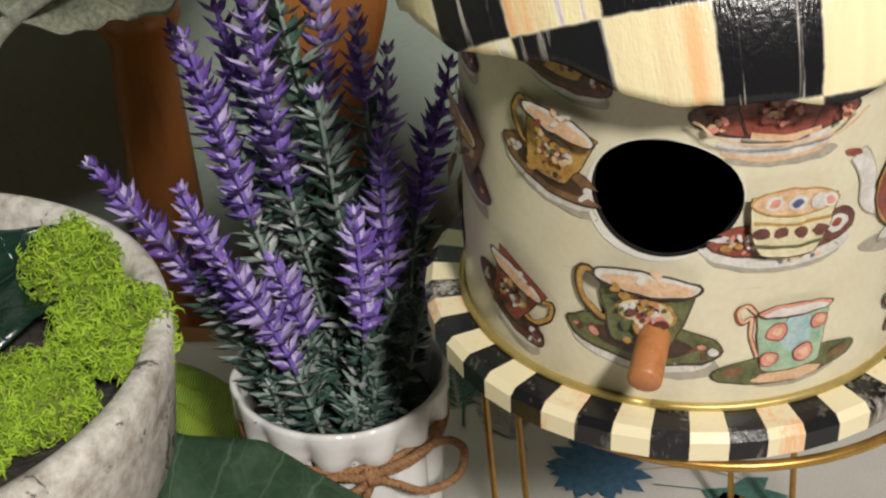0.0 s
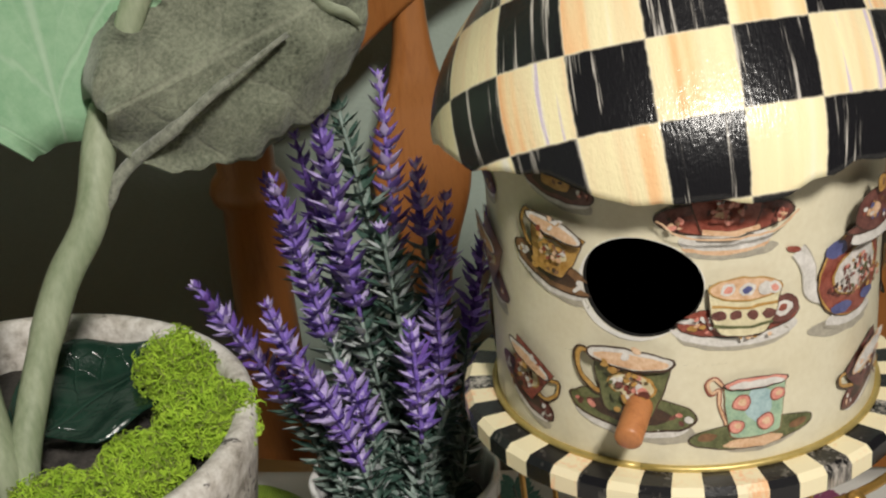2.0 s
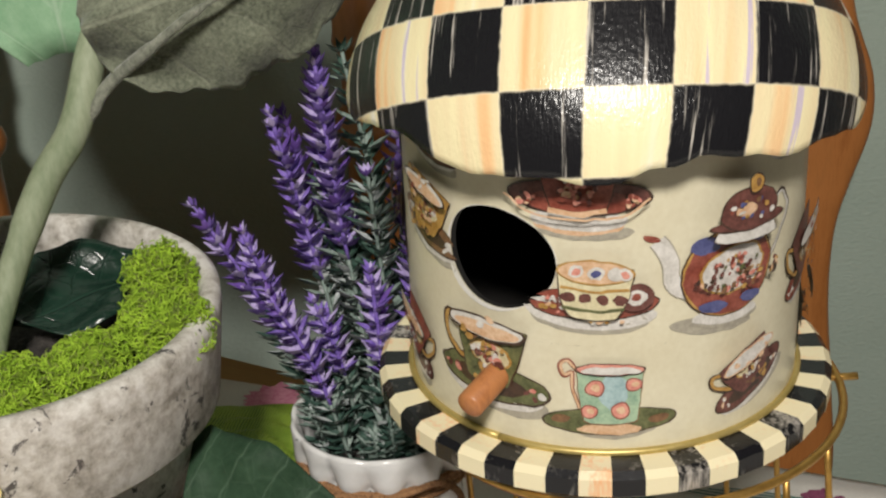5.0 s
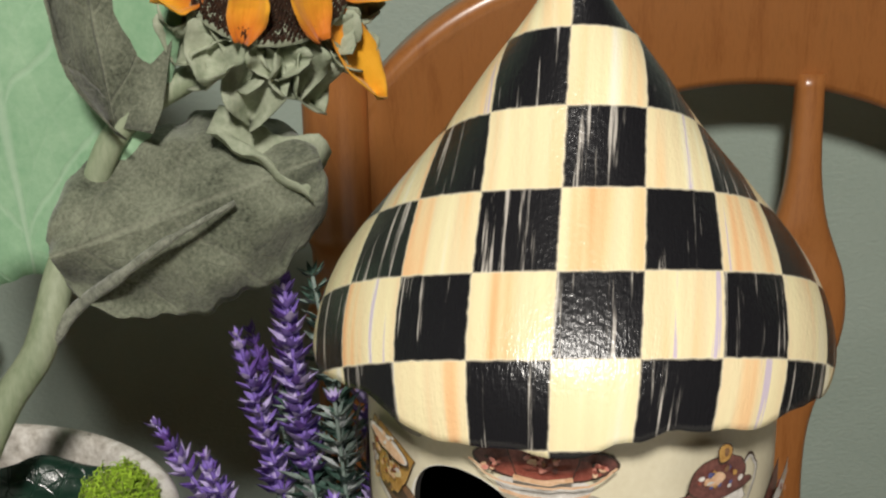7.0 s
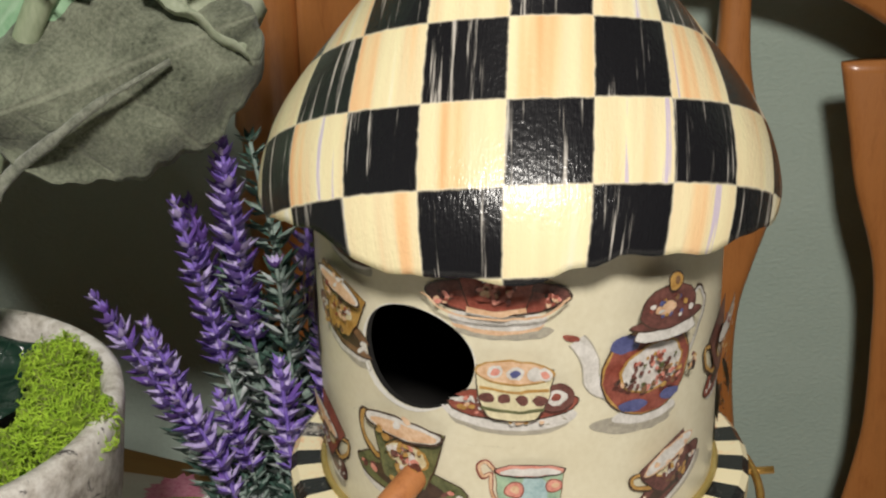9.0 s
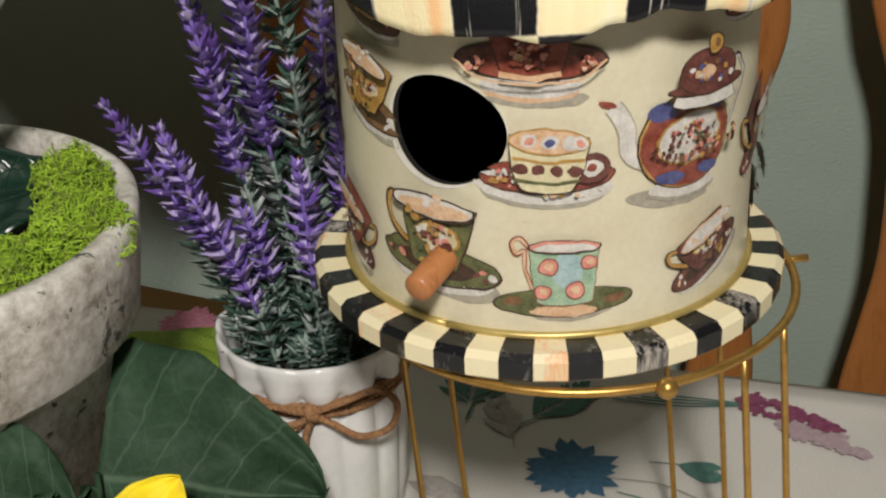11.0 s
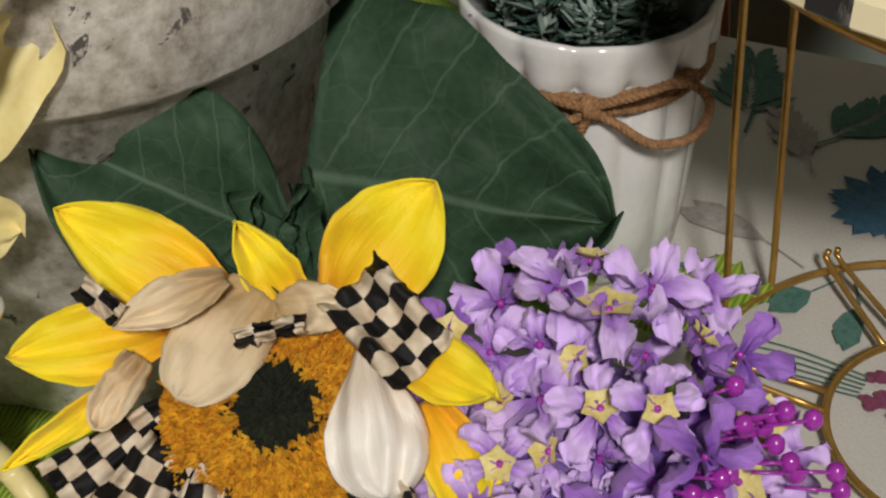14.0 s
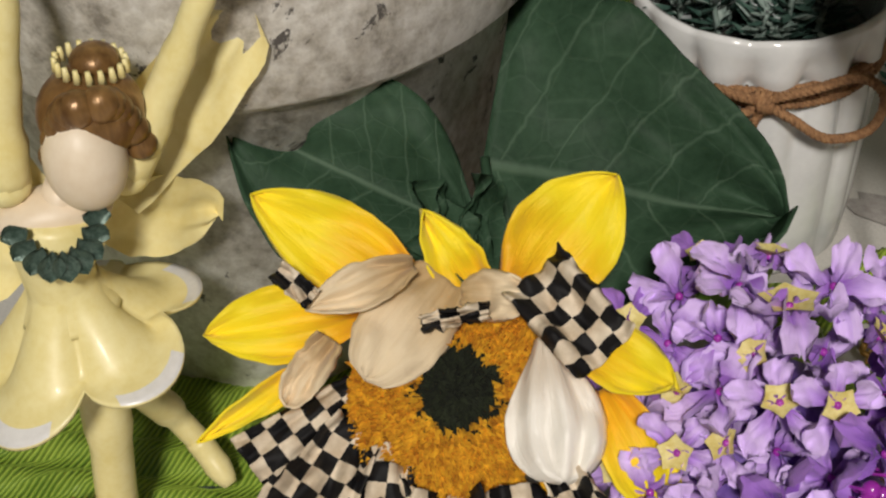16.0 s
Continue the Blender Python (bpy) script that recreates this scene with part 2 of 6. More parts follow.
def curve(points, n=8):
    """A smooth line through points (Catmull-Rom)."""
    p = [Vector(q) for q in points]
    p = [2 * p[0] - p[1]] + p + [2 * p[-1] - p[-2]]
    out = []
    for i in range(1, len(p) - 2):
        for k in range(n):
            t = k / n
            a, b, c, d = p[i - 1], p[i], p[i + 1], p[i + 2]
            out.append(0.5 * (2 * b + (c - a) * t + (2 * a - 5 * b + 4 * c - d) * t * t + (3 * b - a - 3 * c + d) * t ** 3))
    return out + [p[-2]]


def ball(bm, at, r, squash=(1, 1, 1), seg=10, rings=7, mat=0, turn=None):
    m = Matrix.Translation(at) @ (turn or Matrix()) @ Matrix.Diagonal((r * squash[0], r * squash[1], r * squash[2], 1))
    got = bmesh.ops.create_uvsphere(bm, u_segments=seg, v_segments=rings, radius=1, matrix=m)
    for v in got["verts"]:
        for f in v.link_faces:
            f.material_index = mat


# ---------------------------------------------------------------- room
def slab(name, lo, hi, mat, label="", turn=0.0, at=(0, 0, 0), bevel=0.0):
    bm = bmesh.new()
    box(bm, lo, hi)
    if bevel:
        bmesh.ops.bevel(bm, geom=bm.edges[:], offset=bevel, segments=3, affect="EDGES")
    ob = finish(name, bm, mat, smooth=False)
    ob.matrix_world = pose(*at, 0, 0, turn)
    return tagged(ob, label=label, kind="structure") if label else tagged(ob, kind="structure")


CHAIR_AT, CHAIR_TURN = (-0.35, 0.305), 36.6
WALL_AT = (-0.404, 0.377)   # foot of the wall behind the chair
slab("wall_north", (-1.9, 0, -0.76), (2.3, 0.12, 1.7), M_wall, "sage green painted plaster wall behind the chair", CHAIR_TURN, (*WALL_AT, 0))
slab("wall_south", (-1.9, -2.72, -0.76), (2.3, -2.6, 1.7), M_plain, "taupe plaster wall across the room", CHAIR_TURN, (*WALL_AT, 0))
slab("wall_west", (-2.02, -2.72, -0.76), (-1.9, 0.12, 1.7), M_wall, "sage green side wall", CHAIR_TURN, (*WALL_AT, 0))
slab("wall_east", (2.3, -2.72, -0.76), (2.42, 0.12, 1.7), M_plain, "taupe plaster side wall", CHAIR_TURN, (*WALL_AT, 0))
slab("floor", (-2.02, -2.72, -0.80), (2.42, 0.12, -0.76), M_floor, "brown wooden floor under the table", CHAIR_TURN, (*WALL_AT, 0))
slab("ceiling", (-2.02, -2.72, 1.7), (2.42, 0.12, 1.74), M_plain, "plain taupe ceiling", CHAIR_TURN, (*WALL_AT, 0))


# ---------------------------------------------------------------- table and cloth
def table():
    t = thing("dining_table", (0, 0, -0.76), "golden oak dining table under a printed cloth", "table")
    t.matrix_world = pose(-0.06, 0.20, -0.76, 0, 0, 6.3)
    bm = bmesh.new()
    box(bm, (-0.75, -0.88, 0.722), (0.75, 0.003, 0.756))
    bmesh.ops.bevel(bm, geom=bm.edges[:], offset=0.008, segments=3, affect="EDGES")
    part("tabletop", bm, M_table, t)
    for x in (-0.66, 0.60):
        for y in (-0.80, -0.14):
            bm = bmesh.new()
            lathe(bm, [(0.022, 0), (0.03, 0.2), (0.026, 0.45), (0.035, 0.55), (0.035, 0.722)], 20, (x + 0.03, y + 0.03))
            part("leg", bm, M_table, t)
    return t


table()


def tablecloth():
    bm = bmesh.new()
    nx, ny = 90, 60
    grid = []
    for j in range(ny + 1):
        row = []
        for i in range(nx + 1):
            x, y = -0.72 + 1.44 * i / nx, -0.86 + 0.866 * j / ny
            row.append(bm.verts.new((x, y + 0.002 * noise.noise((x * 6, 3, 0)) * (j == ny), 0.0003 * noise.noise((x * 9, y * 9, 0)) + 0.0014 * max(0.0, noise.noise((x * 5, y * 14, 2))) * (y > -0.06))))
        grid.append(row)
    for j in range(ny):
        for i in range(nx):
            bm.faces.new((grid[j][i], grid[j][i + 1], grid[j + 1][i + 1], grid[j + 1][i]))
    ob = finish("tablecloth", bm, M_cloth)
    ob.matrix_world = pose(-0.06, 0.20, -0.0012, 0, 0, 14.1)
    sol = ob.modifiers.new("thickness", "SOLIDIFY")
    sol.thickness, sol.offset = 0.001, -1
    return tagged(ob, "off-white tablecloth printed with blue and plum flowers", "tablecloth")


tablecloth()


# ---------------------------------------------------------------- chair
def chair():
    c = thing("dining_chair", (0, 0, 0), "wide honey maple chair with turned posts and paddle spindles", "chair")
    c.matrix_world = pose(CHAIR_AT[0], CHAIR_AT[1], -0.76, 0, 0, CHAIR_TURN)
    Z = 0.76
    post = [(0.016, 0.0), (0.019, 0.30), (0.021, 0.52), (0.0215, Z - 0.02), (0.019, Z + 0.06), (0.0185, Z + 0.092), (0.0235, Z + 0.097), (0.0255, Z + 0.104), (0.0235, Z + 0.111), (0.0185, Z + 0.117),
            (0.0195, Z + 0.150), (0.021, Z + 0.156), (0.0235, Z + 0.160), (0.0225, Z + 0.166), (0.0215, Z + 0.20), (0.0215, Z + 0.27), (0.020, Z + 0.30), (0.012, Z + 0.312)]
    for x in (0.010, 0.934):
        bm = bmesh.new()
        lathe(bm, post, 32, (x, 0))
        part("back_post", bm, M_chair, c)
    # crest rail: a wide board, its lower edge in two arches and its upper edge rounded
    bm = bmesh.new()
    n, mid, half = 90, 0.472, 0.442
    cols = []
    for i in range(n + 1):
        s = -1 + 2 * i / n
        x = mid + half * s
        near = half - abs(half * s)
        top = 0.258 + 0.088 * (1 - math.exp(-near / 0.07))
        low = max(0.165, 0.250 - 2.2 * (abs(x - mid) - 0.207) ** 2)
        back = 0.018 * (1 - s * s)
        cols.append([bm.verts.new((x, y + back, Z + z)) for y, z in ((-0.010, low), (-0.014, low + 0.006), (-0.014, top - 0.020), (-0.017, top - 0.015), (-0.017, top - 0.005), (-0.012, top), (0.008, top), (0.012, top - 0.008), (0.012, low))])
    for a, b in zip(cols, cols[1:]):
        for k in range(9):
            bm.faces.new((a[k], b[k], b[(k + 1) % 9], a[(k + 1) % 9]))
    bm.faces.new(cols[0])
    bm.faces.new(cols[-1][::-1])
    part("crest_rail", bm, M_chair, c)
    # paddle spindles on each side of a wide vase-shaped splat
    paddle = [(-0.30, 0.016), (-0.20, 0.026), (-0.12, 0.020), (-0.06, 0.0135), (-0.02, 0.012), (0.013, 0.0145), (0.042, 0.0225), (0.070, 0.0315), (0.092, 0.0345), (0.118, 0.0315), (0.140, 0.0235), (0.160, 0.0165), (0.195, 0.0108), (0.256, 0.0090)]
    splat = [(-0.30, 0.078), (-0.205, 0.070), (-0.151, 0.060), (-0.114, 0.053), (-0.087, 0.050), (-0.04, 0.050), (0.03, 0.054), (0.09, 0.072), (0.13, 0.080), (0.18, 0.090)]
    for name, x, shape in (("spindle", 0.127, paddle), ("spindle", 0.309, paddle), ("splat", 0.472, splat), ("spindle", 0.660, paddle), ("spindle", 0.817, paddle)):
        bm = bmesh.new()
        rings = []
        top = shape[-1][0]
        line = curve([(w, z, 0) for z, w in shape], 6)
        for k in range(61):
            z = -0.30 + (top + 0.30) * k / 60
            w = float(np.interp(z, [p.y for p in line], [p.x for p in line]))
            d = 0.0075 if w > 0.02 else 0.0090
            rings.append([bm.verts.new((x + w * math.copysign(abs(math.cos(a)) ** 0.6, math.cos(a)), 0.006 + d * math.copysign(abs(math.sin(a)) ** 0.8, math.sin(a)), Z + z)) for a in [2 * math.pi * q / 20 for q in range(20)]])
        for a, b in zip(rings, rings[1:]):
            for k in range(20):
                bm.faces.new((a[k], a[(k + 1) % 20], b[(k + 1) % 20], b[k]))
        bm.faces.new(rings[0][::-1])
        bm.faces.new(rings[-1])
        part(name, bm, M_chair, c)
    bm = bmesh.new()
    box(bm, (-0.01, -0.42, 0.43), (0.95, 0.03, 0.47))
    bmesh.ops.bevel(bm, geom=bm.edges[:], offset=0.012, segments=3, affect="EDGES")
    part("seat", bm, M_chair, c)
    for x in (0.05, 0.89):
        bm = bmesh.new()
        lathe(bm, [(0.014, 0), (0.02, 0.2), (0.017, 0.3), (0.02, 0.43)], 20, (x, -0.38))
        part("front_leg", bm, M_chair, c)
    return c


chair()
# ---------------------------------------------------------------- birdhouse
R_DRUM, Z_BASE, Z_DRUM_TOP = 0.066, 0.1800, 0.284


def on_drum(az, z, lift=0.0):
    """A place on the drum: az in degrees from the front, towards the right."""
    a = math.radians(az)
    return Vector(((R_DRUM + lift) * math.sin(a), -(R_DRUM + lift) * math.cos(a), z))


def birdhouse():
    b = thing("birdhouse", (0, 0, 0), "round birdhouse papered with teacups under a black-and-cream checked roof", "birdhouse")
    # drum with an entrance hole, its cut edge blackened for shade
    hole_az, hole_z, ha, hz = 0.6, 0.2436, 16.4, 0.0166
    bm = bmesh.new()
    n = 48
    box_a, box_z = 24.0, 0.026
    inner, outer, deep = [], [], []
    for k in range(n):
        t = 2 * math.pi * k / n
        c, s = math.cos(t), math.sin(t)
        q = 1.0 / max(abs(c), abs(s))
        wob = 1 + 0.02 * math.sin(3 * t + 1)
        inner.append(bm.verts.new(on_drum(hole_az + ha * c * wob, hole_z + hz * s * wob)))
        deep.append(bm.verts.new(on_drum(hole_az + ha * c * wob, hole_z + hz * s * wob, -0.002)))
        outer.append(bm.verts.new(on_drum(hole_az + box_a * c * q, hole_z + box_z * s * q)))
    flat = []
    for k in range(n):
        t = 2 * math.pi * k / n
        c, s = math.cos(t), math.sin(t)
        q, wob = 1.0 / max(abs(c), abs(s)), 1 + 0.02 * math.sin(3 * t + 1)
        flat.append([(hole_az + c * (ha * wob * (1 - g) + box_a * q * g), hole_z + s * (hz * wob * (1 - g) + box_z * q * g)) for g in (0.2, 0.4, 0.6, 0.8)])
    rings = [inner] + [[bm.verts.new(on_drum(*flat[k][g])) for k in range(n)] for g in range(4)] + [outer]
    for k in range(n):
        j = (k + 1) % n
        for lo, hi in zip(rings, rings[1:]):
            bm.faces.new((lo[k], hi[k], hi[j], lo[j])).material_index = 0
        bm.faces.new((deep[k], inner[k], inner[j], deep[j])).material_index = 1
    zs = [Z_BASE, hole_z - box_z, hole_z + box_z, Z_DRUM_TOP]
    for z0, z1, full in ((zs[0], zs[1], True), (zs[1], zs[2], False), (zs[2], zs[3], True)):
        a0, a1 = (-180 + hole_az, 180 + hole_az) if full else (hole_az + box_a, 360 + hole_az - box_a)
        m = 96
        for k in range(m):
            u, v = a0 + (a1 - a0) * k / m, a0 + (a1 - a0) * (k + 1) / m
            bm.faces.new([bm.verts.new(on_drum(*p)) for p in ((u, z0), (v, z0), (v, z1), (u, z1))])
    bmesh.ops.remove_doubles(bm, verts=bm.verts[:], dist=0.00001)
    drum = part("drum", bm, [M_cream, M_hollow_shade], b)
    drum.data.normals_split_custom_set_from_vertices([Vector((v.co.x, v.co.y, 0)).normalized() for v in drum.data.vertices])
    # added inner shell: near-black colour stands in for shade in the hollow
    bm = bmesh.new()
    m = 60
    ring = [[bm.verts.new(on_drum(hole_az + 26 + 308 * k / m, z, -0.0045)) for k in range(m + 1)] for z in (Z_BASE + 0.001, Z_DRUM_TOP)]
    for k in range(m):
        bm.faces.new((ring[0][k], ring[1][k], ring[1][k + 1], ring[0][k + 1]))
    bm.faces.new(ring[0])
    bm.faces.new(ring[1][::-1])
    part("lining", bm, M_hollow_shade, b, "added near-black shell, the hollow's shade put into its colour")
    bm = bmesh.new()
    n = 40
    rim = []
    for k in range(n + 1):
        t = 2 * math.pi * k / n
        w = 0.0002 + 0.0019 * max(0, math.cos(t - 3.9)) ** 2 + 0.00015 * math.sin(7 * t)
        rim.append((t, w))
    for (t0, w0), (t1, w1) in zip(rim, rim[1:]):
        quad = []
        for t, w in ((t0, 0), (t1, 0), (t1, w1), (t0, w0)):
            f = 1 + w / 0.0165
            quad.append(bm.verts.new(on_drum(hole_az + ha * math.cos(t) * f * (1 + 0.02 * math.sin(3 * t + 1)), hole_z + hz * math.sin(t) * f * (1 + 0.02 * math.sin(3 * t + 1)), 0.0003)))
        bm.faces.new(quad)
    part("hole_rim", bm, M_torn, b, "torn white paper edge round the hole")

    # striped base plate
    n, z0, z1, r = 48, 0.1712, Z_BASE, 0.0785
    bm = bmesh.new()
    for k in range(n):
        a0, a1 = [2 * math.pi * (k + q) / n + math.radians(1.2) for q in (0.0, 1.0)]
        mid = 0.5 * (a0 + a1)
        mat = k % 2 + (2 if k % 7 == 3 or k % 11 == 6 else 0)
        jit = 0.0003 * noise.noise((k * 1.7, 2, 0))
        P = lambda rr, a, z: bm.verts.new((rr * math.sin(a), -rr * math.cos(a), z))
        for ring in (((0.058, z1), (r - 0.0022, z1)), ((r - 0.0022, z1), (r, z1 - 0.0020)), ((r, z1 - 0.0020), (r, z0 + 0.001)), ((r, z0 + 0.001), (r - 0.001, z0)), ((r - 0.001, z0), (0.0, z0))):
            (ra, za), (rb, zb) = ring
            ra, rb = ra + jit * (ra > 0.06), rb + jit * (rb > 0.06)
            vs = [P(ra, a0, za), P(rb, a0, zb), P(rb, a1, zb), P(ra, a1, za)]
            bm.faces.new(vs if rb > 0 else vs[:2] + vs[3:]).material_index = mat
    part("base_plate", bm, [M_black, M_ivory, M_streak, M_peachy], b, "base plate painted in black and cream stripes", smooth=False)
    bm = bmesh.new()
    ring = [(0.0668 * math.sin(2 * math.pi * k / 72), -0.0668 * math.cos(2 * math.pi * k / 72), Z_BASE + 0.0006) for k in range(73)]
    tube(bm, ring, 0.0013, 8)
    part("gilt_ring", bm, M_gilt, b, "dull gold trim round the foot of the drum")

    # perch
    bm = bmesh.new()
    tube(bm, [(0, -0.064, 0.2035), (0, -0.0655, 0.2035), (0.0, -0.0825, 0.2005), (0, -0.0832, 0.2003)], [0.0044, 0.0044, 0.0044, 0.0036], 18)
    part("perch", bm, M_dowel, b, "short wooden dowel perch", smooth=True)

    # bell-shaped roof with a wavy edge and checked paper laid on in squares
    prof = [(0.0005, 0.3980), (0.004, 0.3963), (0.0085, 0.3900), (0.0140, 0.3815), (0.0265, 0.3650), (0.0395, 0.3465), (0.0545, 0.3285), (0.0675, 0.3128), (0.0758, 0.3005), (0.0802, 0.2905), (0.0824, 0.2815), (0.0830, 0.2755)]
    prof = [(p.x, p.y) for p in curve([(r, h, 0) for r, h in prof], 4)]
    rs, hs = [p[0] for p in prof], [p[1] for p in prof]
    arc = [0.0]
    for (r0, h0), (r1, h1) in zip(prof, prof[1:]):
        arc.append(arc[-1] + math.hypot(r1 - r0, h1 - h0))
    rows, cols = 64, 144
    SQ, PHI = 0.0248, 25.2
    bm = bmesh.new()
    uv = bm.loops.layers.uv.new("squares")
    flat = {}
    grid = []
    for i in range(rows + 1):
        ring = []
        for k in range(cols):
            a = 2 * math.pi * k / cols
            end = arc[-1] - 0.0042 + 0.0026 * math.sin(5 * a + 0.2) + 0.0013 * math.sin(11 * a + 2) + 0.0016 * noise.noise((9 * math.cos(a), 9 * math.sin(a), 3))
            q = 0.0008 + (min(end, arc[-1] + 0.004) - 0.0008) * i / rows
            r = float(np.interp(q, arc, rs))
            h = float(np.interp(q, arc, hs)) - max(0.0, q - arc[-1])
            v = bm.verts.new((r * math.sin(a), -r * math.cos(a), h))
            th = ((math.degrees(a) - PHI + 180) % 360 - 180) * 0.635
            flat[v] = (q * math.sin(math.radians(th)) / SQ, q * math.cos(math.radians(0.78 * (th - 5.0))) / 0.9977 / SQ)
            ring.append(v)
        grid.append(ring)
    for lo, hi in zip(grid, grid[1:]):
        for k in range(cols):
            f = bm.faces.new((lo[k], hi[k], hi[(k + 1) % cols], lo[(k + 1) % cols]))
            for loop in f.loops:
                u, v = flat[loop.vert]
                loop[uv].uv = (u + 40, v + 40.10)
    bm.faces.new(grid[0])
    roof = part("roof", bm, M_roof, b, "bell-shaped roof in black and cream checks")
    sol = roof.modifiers.new("thickness", "SOLIDIFY")
    sol.thickness, sol.offset = 0.003, -1
    return b


birdhouse()


# ---------------------------------------------------------------- wire stand
def circle(r, z, c=(0, 0), n=72, a0=0.0, a1=360.0):
    return [(c[0] + r * math.cos(math.radians(a0 + (a1 - a0) * k / n)), c[1] + r * math.sin(math.radians(a0 + (a1 - a0) * k / n)), z) for k in range(n + 1)]


def stand():
    s = thing("wire_stand", (0, 0, 0), "brass-coloured wire stand with two rings, holding the birdhouse", "stand")
    bm = bmesh.new()
    tube(bm, circle(0.0745, 0.1672, (0.0085, 0.0015)), 0.00155, 8, cap=False)
    part("upper_ring", bm, M_brass, s)
    bm = bmesh.new()
    tube(bm, circle(0.0755, 0.0055, (0.0165, 0.0115)), 0.0013, 8, cap=False)
    part("lower_ring", bm, M_brass, s)
    bm = bmesh.new()
    tube(bm, circle(0.041, 0.0055, (0.0205, 0.010)), 0.0013, 8, cap=False)
    part("inner_ring", bm, M_brass, s)
    UC, LC, IC = Vector((0.0085, 0.0015, 0)), Vector((0.0165, 0.0115, 0)), Vector((0.0205, 0.010, 0))
    ray = lambda c, r, deg, z: c + Vector((r * math.cos(math.radians(deg)), r * math.sin(math.radians(deg)), z))
    for mid in (170, -10, 80):
        for off in (-9.5, 9.5):
            bm = bmesh.new()
            tube(bm, curve([ray(UC, 0.0745, mid + off, 0.1672), ray((UC + LC) / 2, 0.0760, mid + off, 0.085), ray(LC, 0.0765, mid + off, 0.010), ray(LC, 0.0785, mid + off, 0.003), ray(LC, 0.086, mid + off, 0.0014)], 6), 0.00125, 8)
            part("leg", bm, M_brass, s)
    for mid in (142, 195, 85, 20, -40):
        for off in (-3, 3):
            bm = bmesh.new()
            tube(bm, curve([ray(LC, 0.0775, mid + 0.4 * off, 0.0125), ray(LC, 0.0745, mid + 0.6 * off, 0.0085), ray(IC, 0.041, mid + 2 * off, 0.0055)], 4), 0.0011, 6)
            part("spoke", bm, M_brass, s)
    for deg in (-43, 77, 197):
        bm = bmesh.new()
        ball(bm, ray(UC, 0.0775, deg, 0.1678), 0.0034, seg=14, rings=10)
        part("bead", bm, M_brass, s)
    for deg in (34, 154):
        bm = bmesh.new()
        tube(bm, [ray(UC, 0.070, deg, 0.1672), ray(UC, 0.0815, deg, 0.1675)], 0.0014, 8)
        part("tab", bm, M_brass, s)
    return s


stand()


# ---------------------------------------------------------------- clay pot
POT = (-0.24, -0.08)


def clay_pot():
    t = thing("flower_pot", (*POT, 0), "whitewashed terracotta flower pot with a chipped rim", "flower pot")
    bm = bmesh.new()
    prof = [(0.060, 0.0), (0.0655, 0.001), (0.068, 0.004), (0.083, 0.118), (0.0875, 0.120), (0.0915, 0.124), (0.0965, 0.163), (0.0962, 0.1685), (0.0935, 0.1705), (0.0895, 0.1700), (0.0875, 0.166), (0.083, 0.135), (0.081, 0.12)]
    lathe(bm, prof, 96, ripple=lambda r, z, a: (r + 0.0006 * noise.noise((2 * math.cos(a), 2 * math.sin(a), z * 25)), z))
    part("pot_body", bm, M_pot, t)
    bm = bmesh.new()
    n = 26
    grid = [[None] * (n * 2) for _ in range(n)]
    for i in range(n):
        for k in range(n * 2):
            r, a = 0.0855 * i / (n - 1), 2 * math.pi * k / (n * 2)
            x, y = r * math.cos(a), r * math.sin(a)
            grid[i][k] = bm.verts.new((x, y, 0.148 + 0.005 * noise.noise((x * 40, y * 40, 1)) + 0.003 * noise.noise((x * 120, y * 120, 5))))
    for i in range(n - 1):
        for k in range(n * 2):
            j = (k + 1) % (n * 2)
            bm.faces.new((grid[i][k], grid[i + 1][k], grid[i + 1][j], grid[i][j]))
    bmesh.ops.remove_doubles(bm, verts=bm.verts[:], dist=0.00001)
    part("soil", bm, M_soil, t, "dark dried potting soil")
    rng = random.Random(31)
    bm = bmesh.new()
    for k in range(70):
        x, y = rng.gauss(-0.065, 0.016), rng.gauss(0.0, 0.022)
        if math.hypot(x, y) > 0.080:
            continue
        z, s, a = 0.1525 + rng.uniform(0, 0.003), rng.uniform(0.0012, 0.0034), rng.uniform(0, 6.28)
        pts = [(s * q * math.cos(a + b), s * q * math.sin(a + b)) for b, q in ((0, 1), (1.4, 0.6), (2.6, 0.9), (4.0, 0.5), (5.1, 0.8))]
        tilt = rng.uniform(-0.5, 0.5)
        top = [bm.verts.new((x + u, y + v, z + tilt * u + 0.0006)) for u, v in pts]
        low = [bm.verts.new((x + u, y + v, z + tilt * u)) for u, v in pts]
        bm.faces.new(top)
        bm.faces.new(low[::-1])
        for i in range(5):
            bm.faces.new((top[i], low[i], low[(i + 1) % 5], top[(i + 1) % 5]))
    tagged(part("chaff", bm, M_torn, t, smooth=False), "pale dry flakes scattered on the soil", kind="stuff")
    return t


clay_pot()


# ---------------------------------------------------------------- white ribbed pot
VASE = (-0.1285, 0.035)


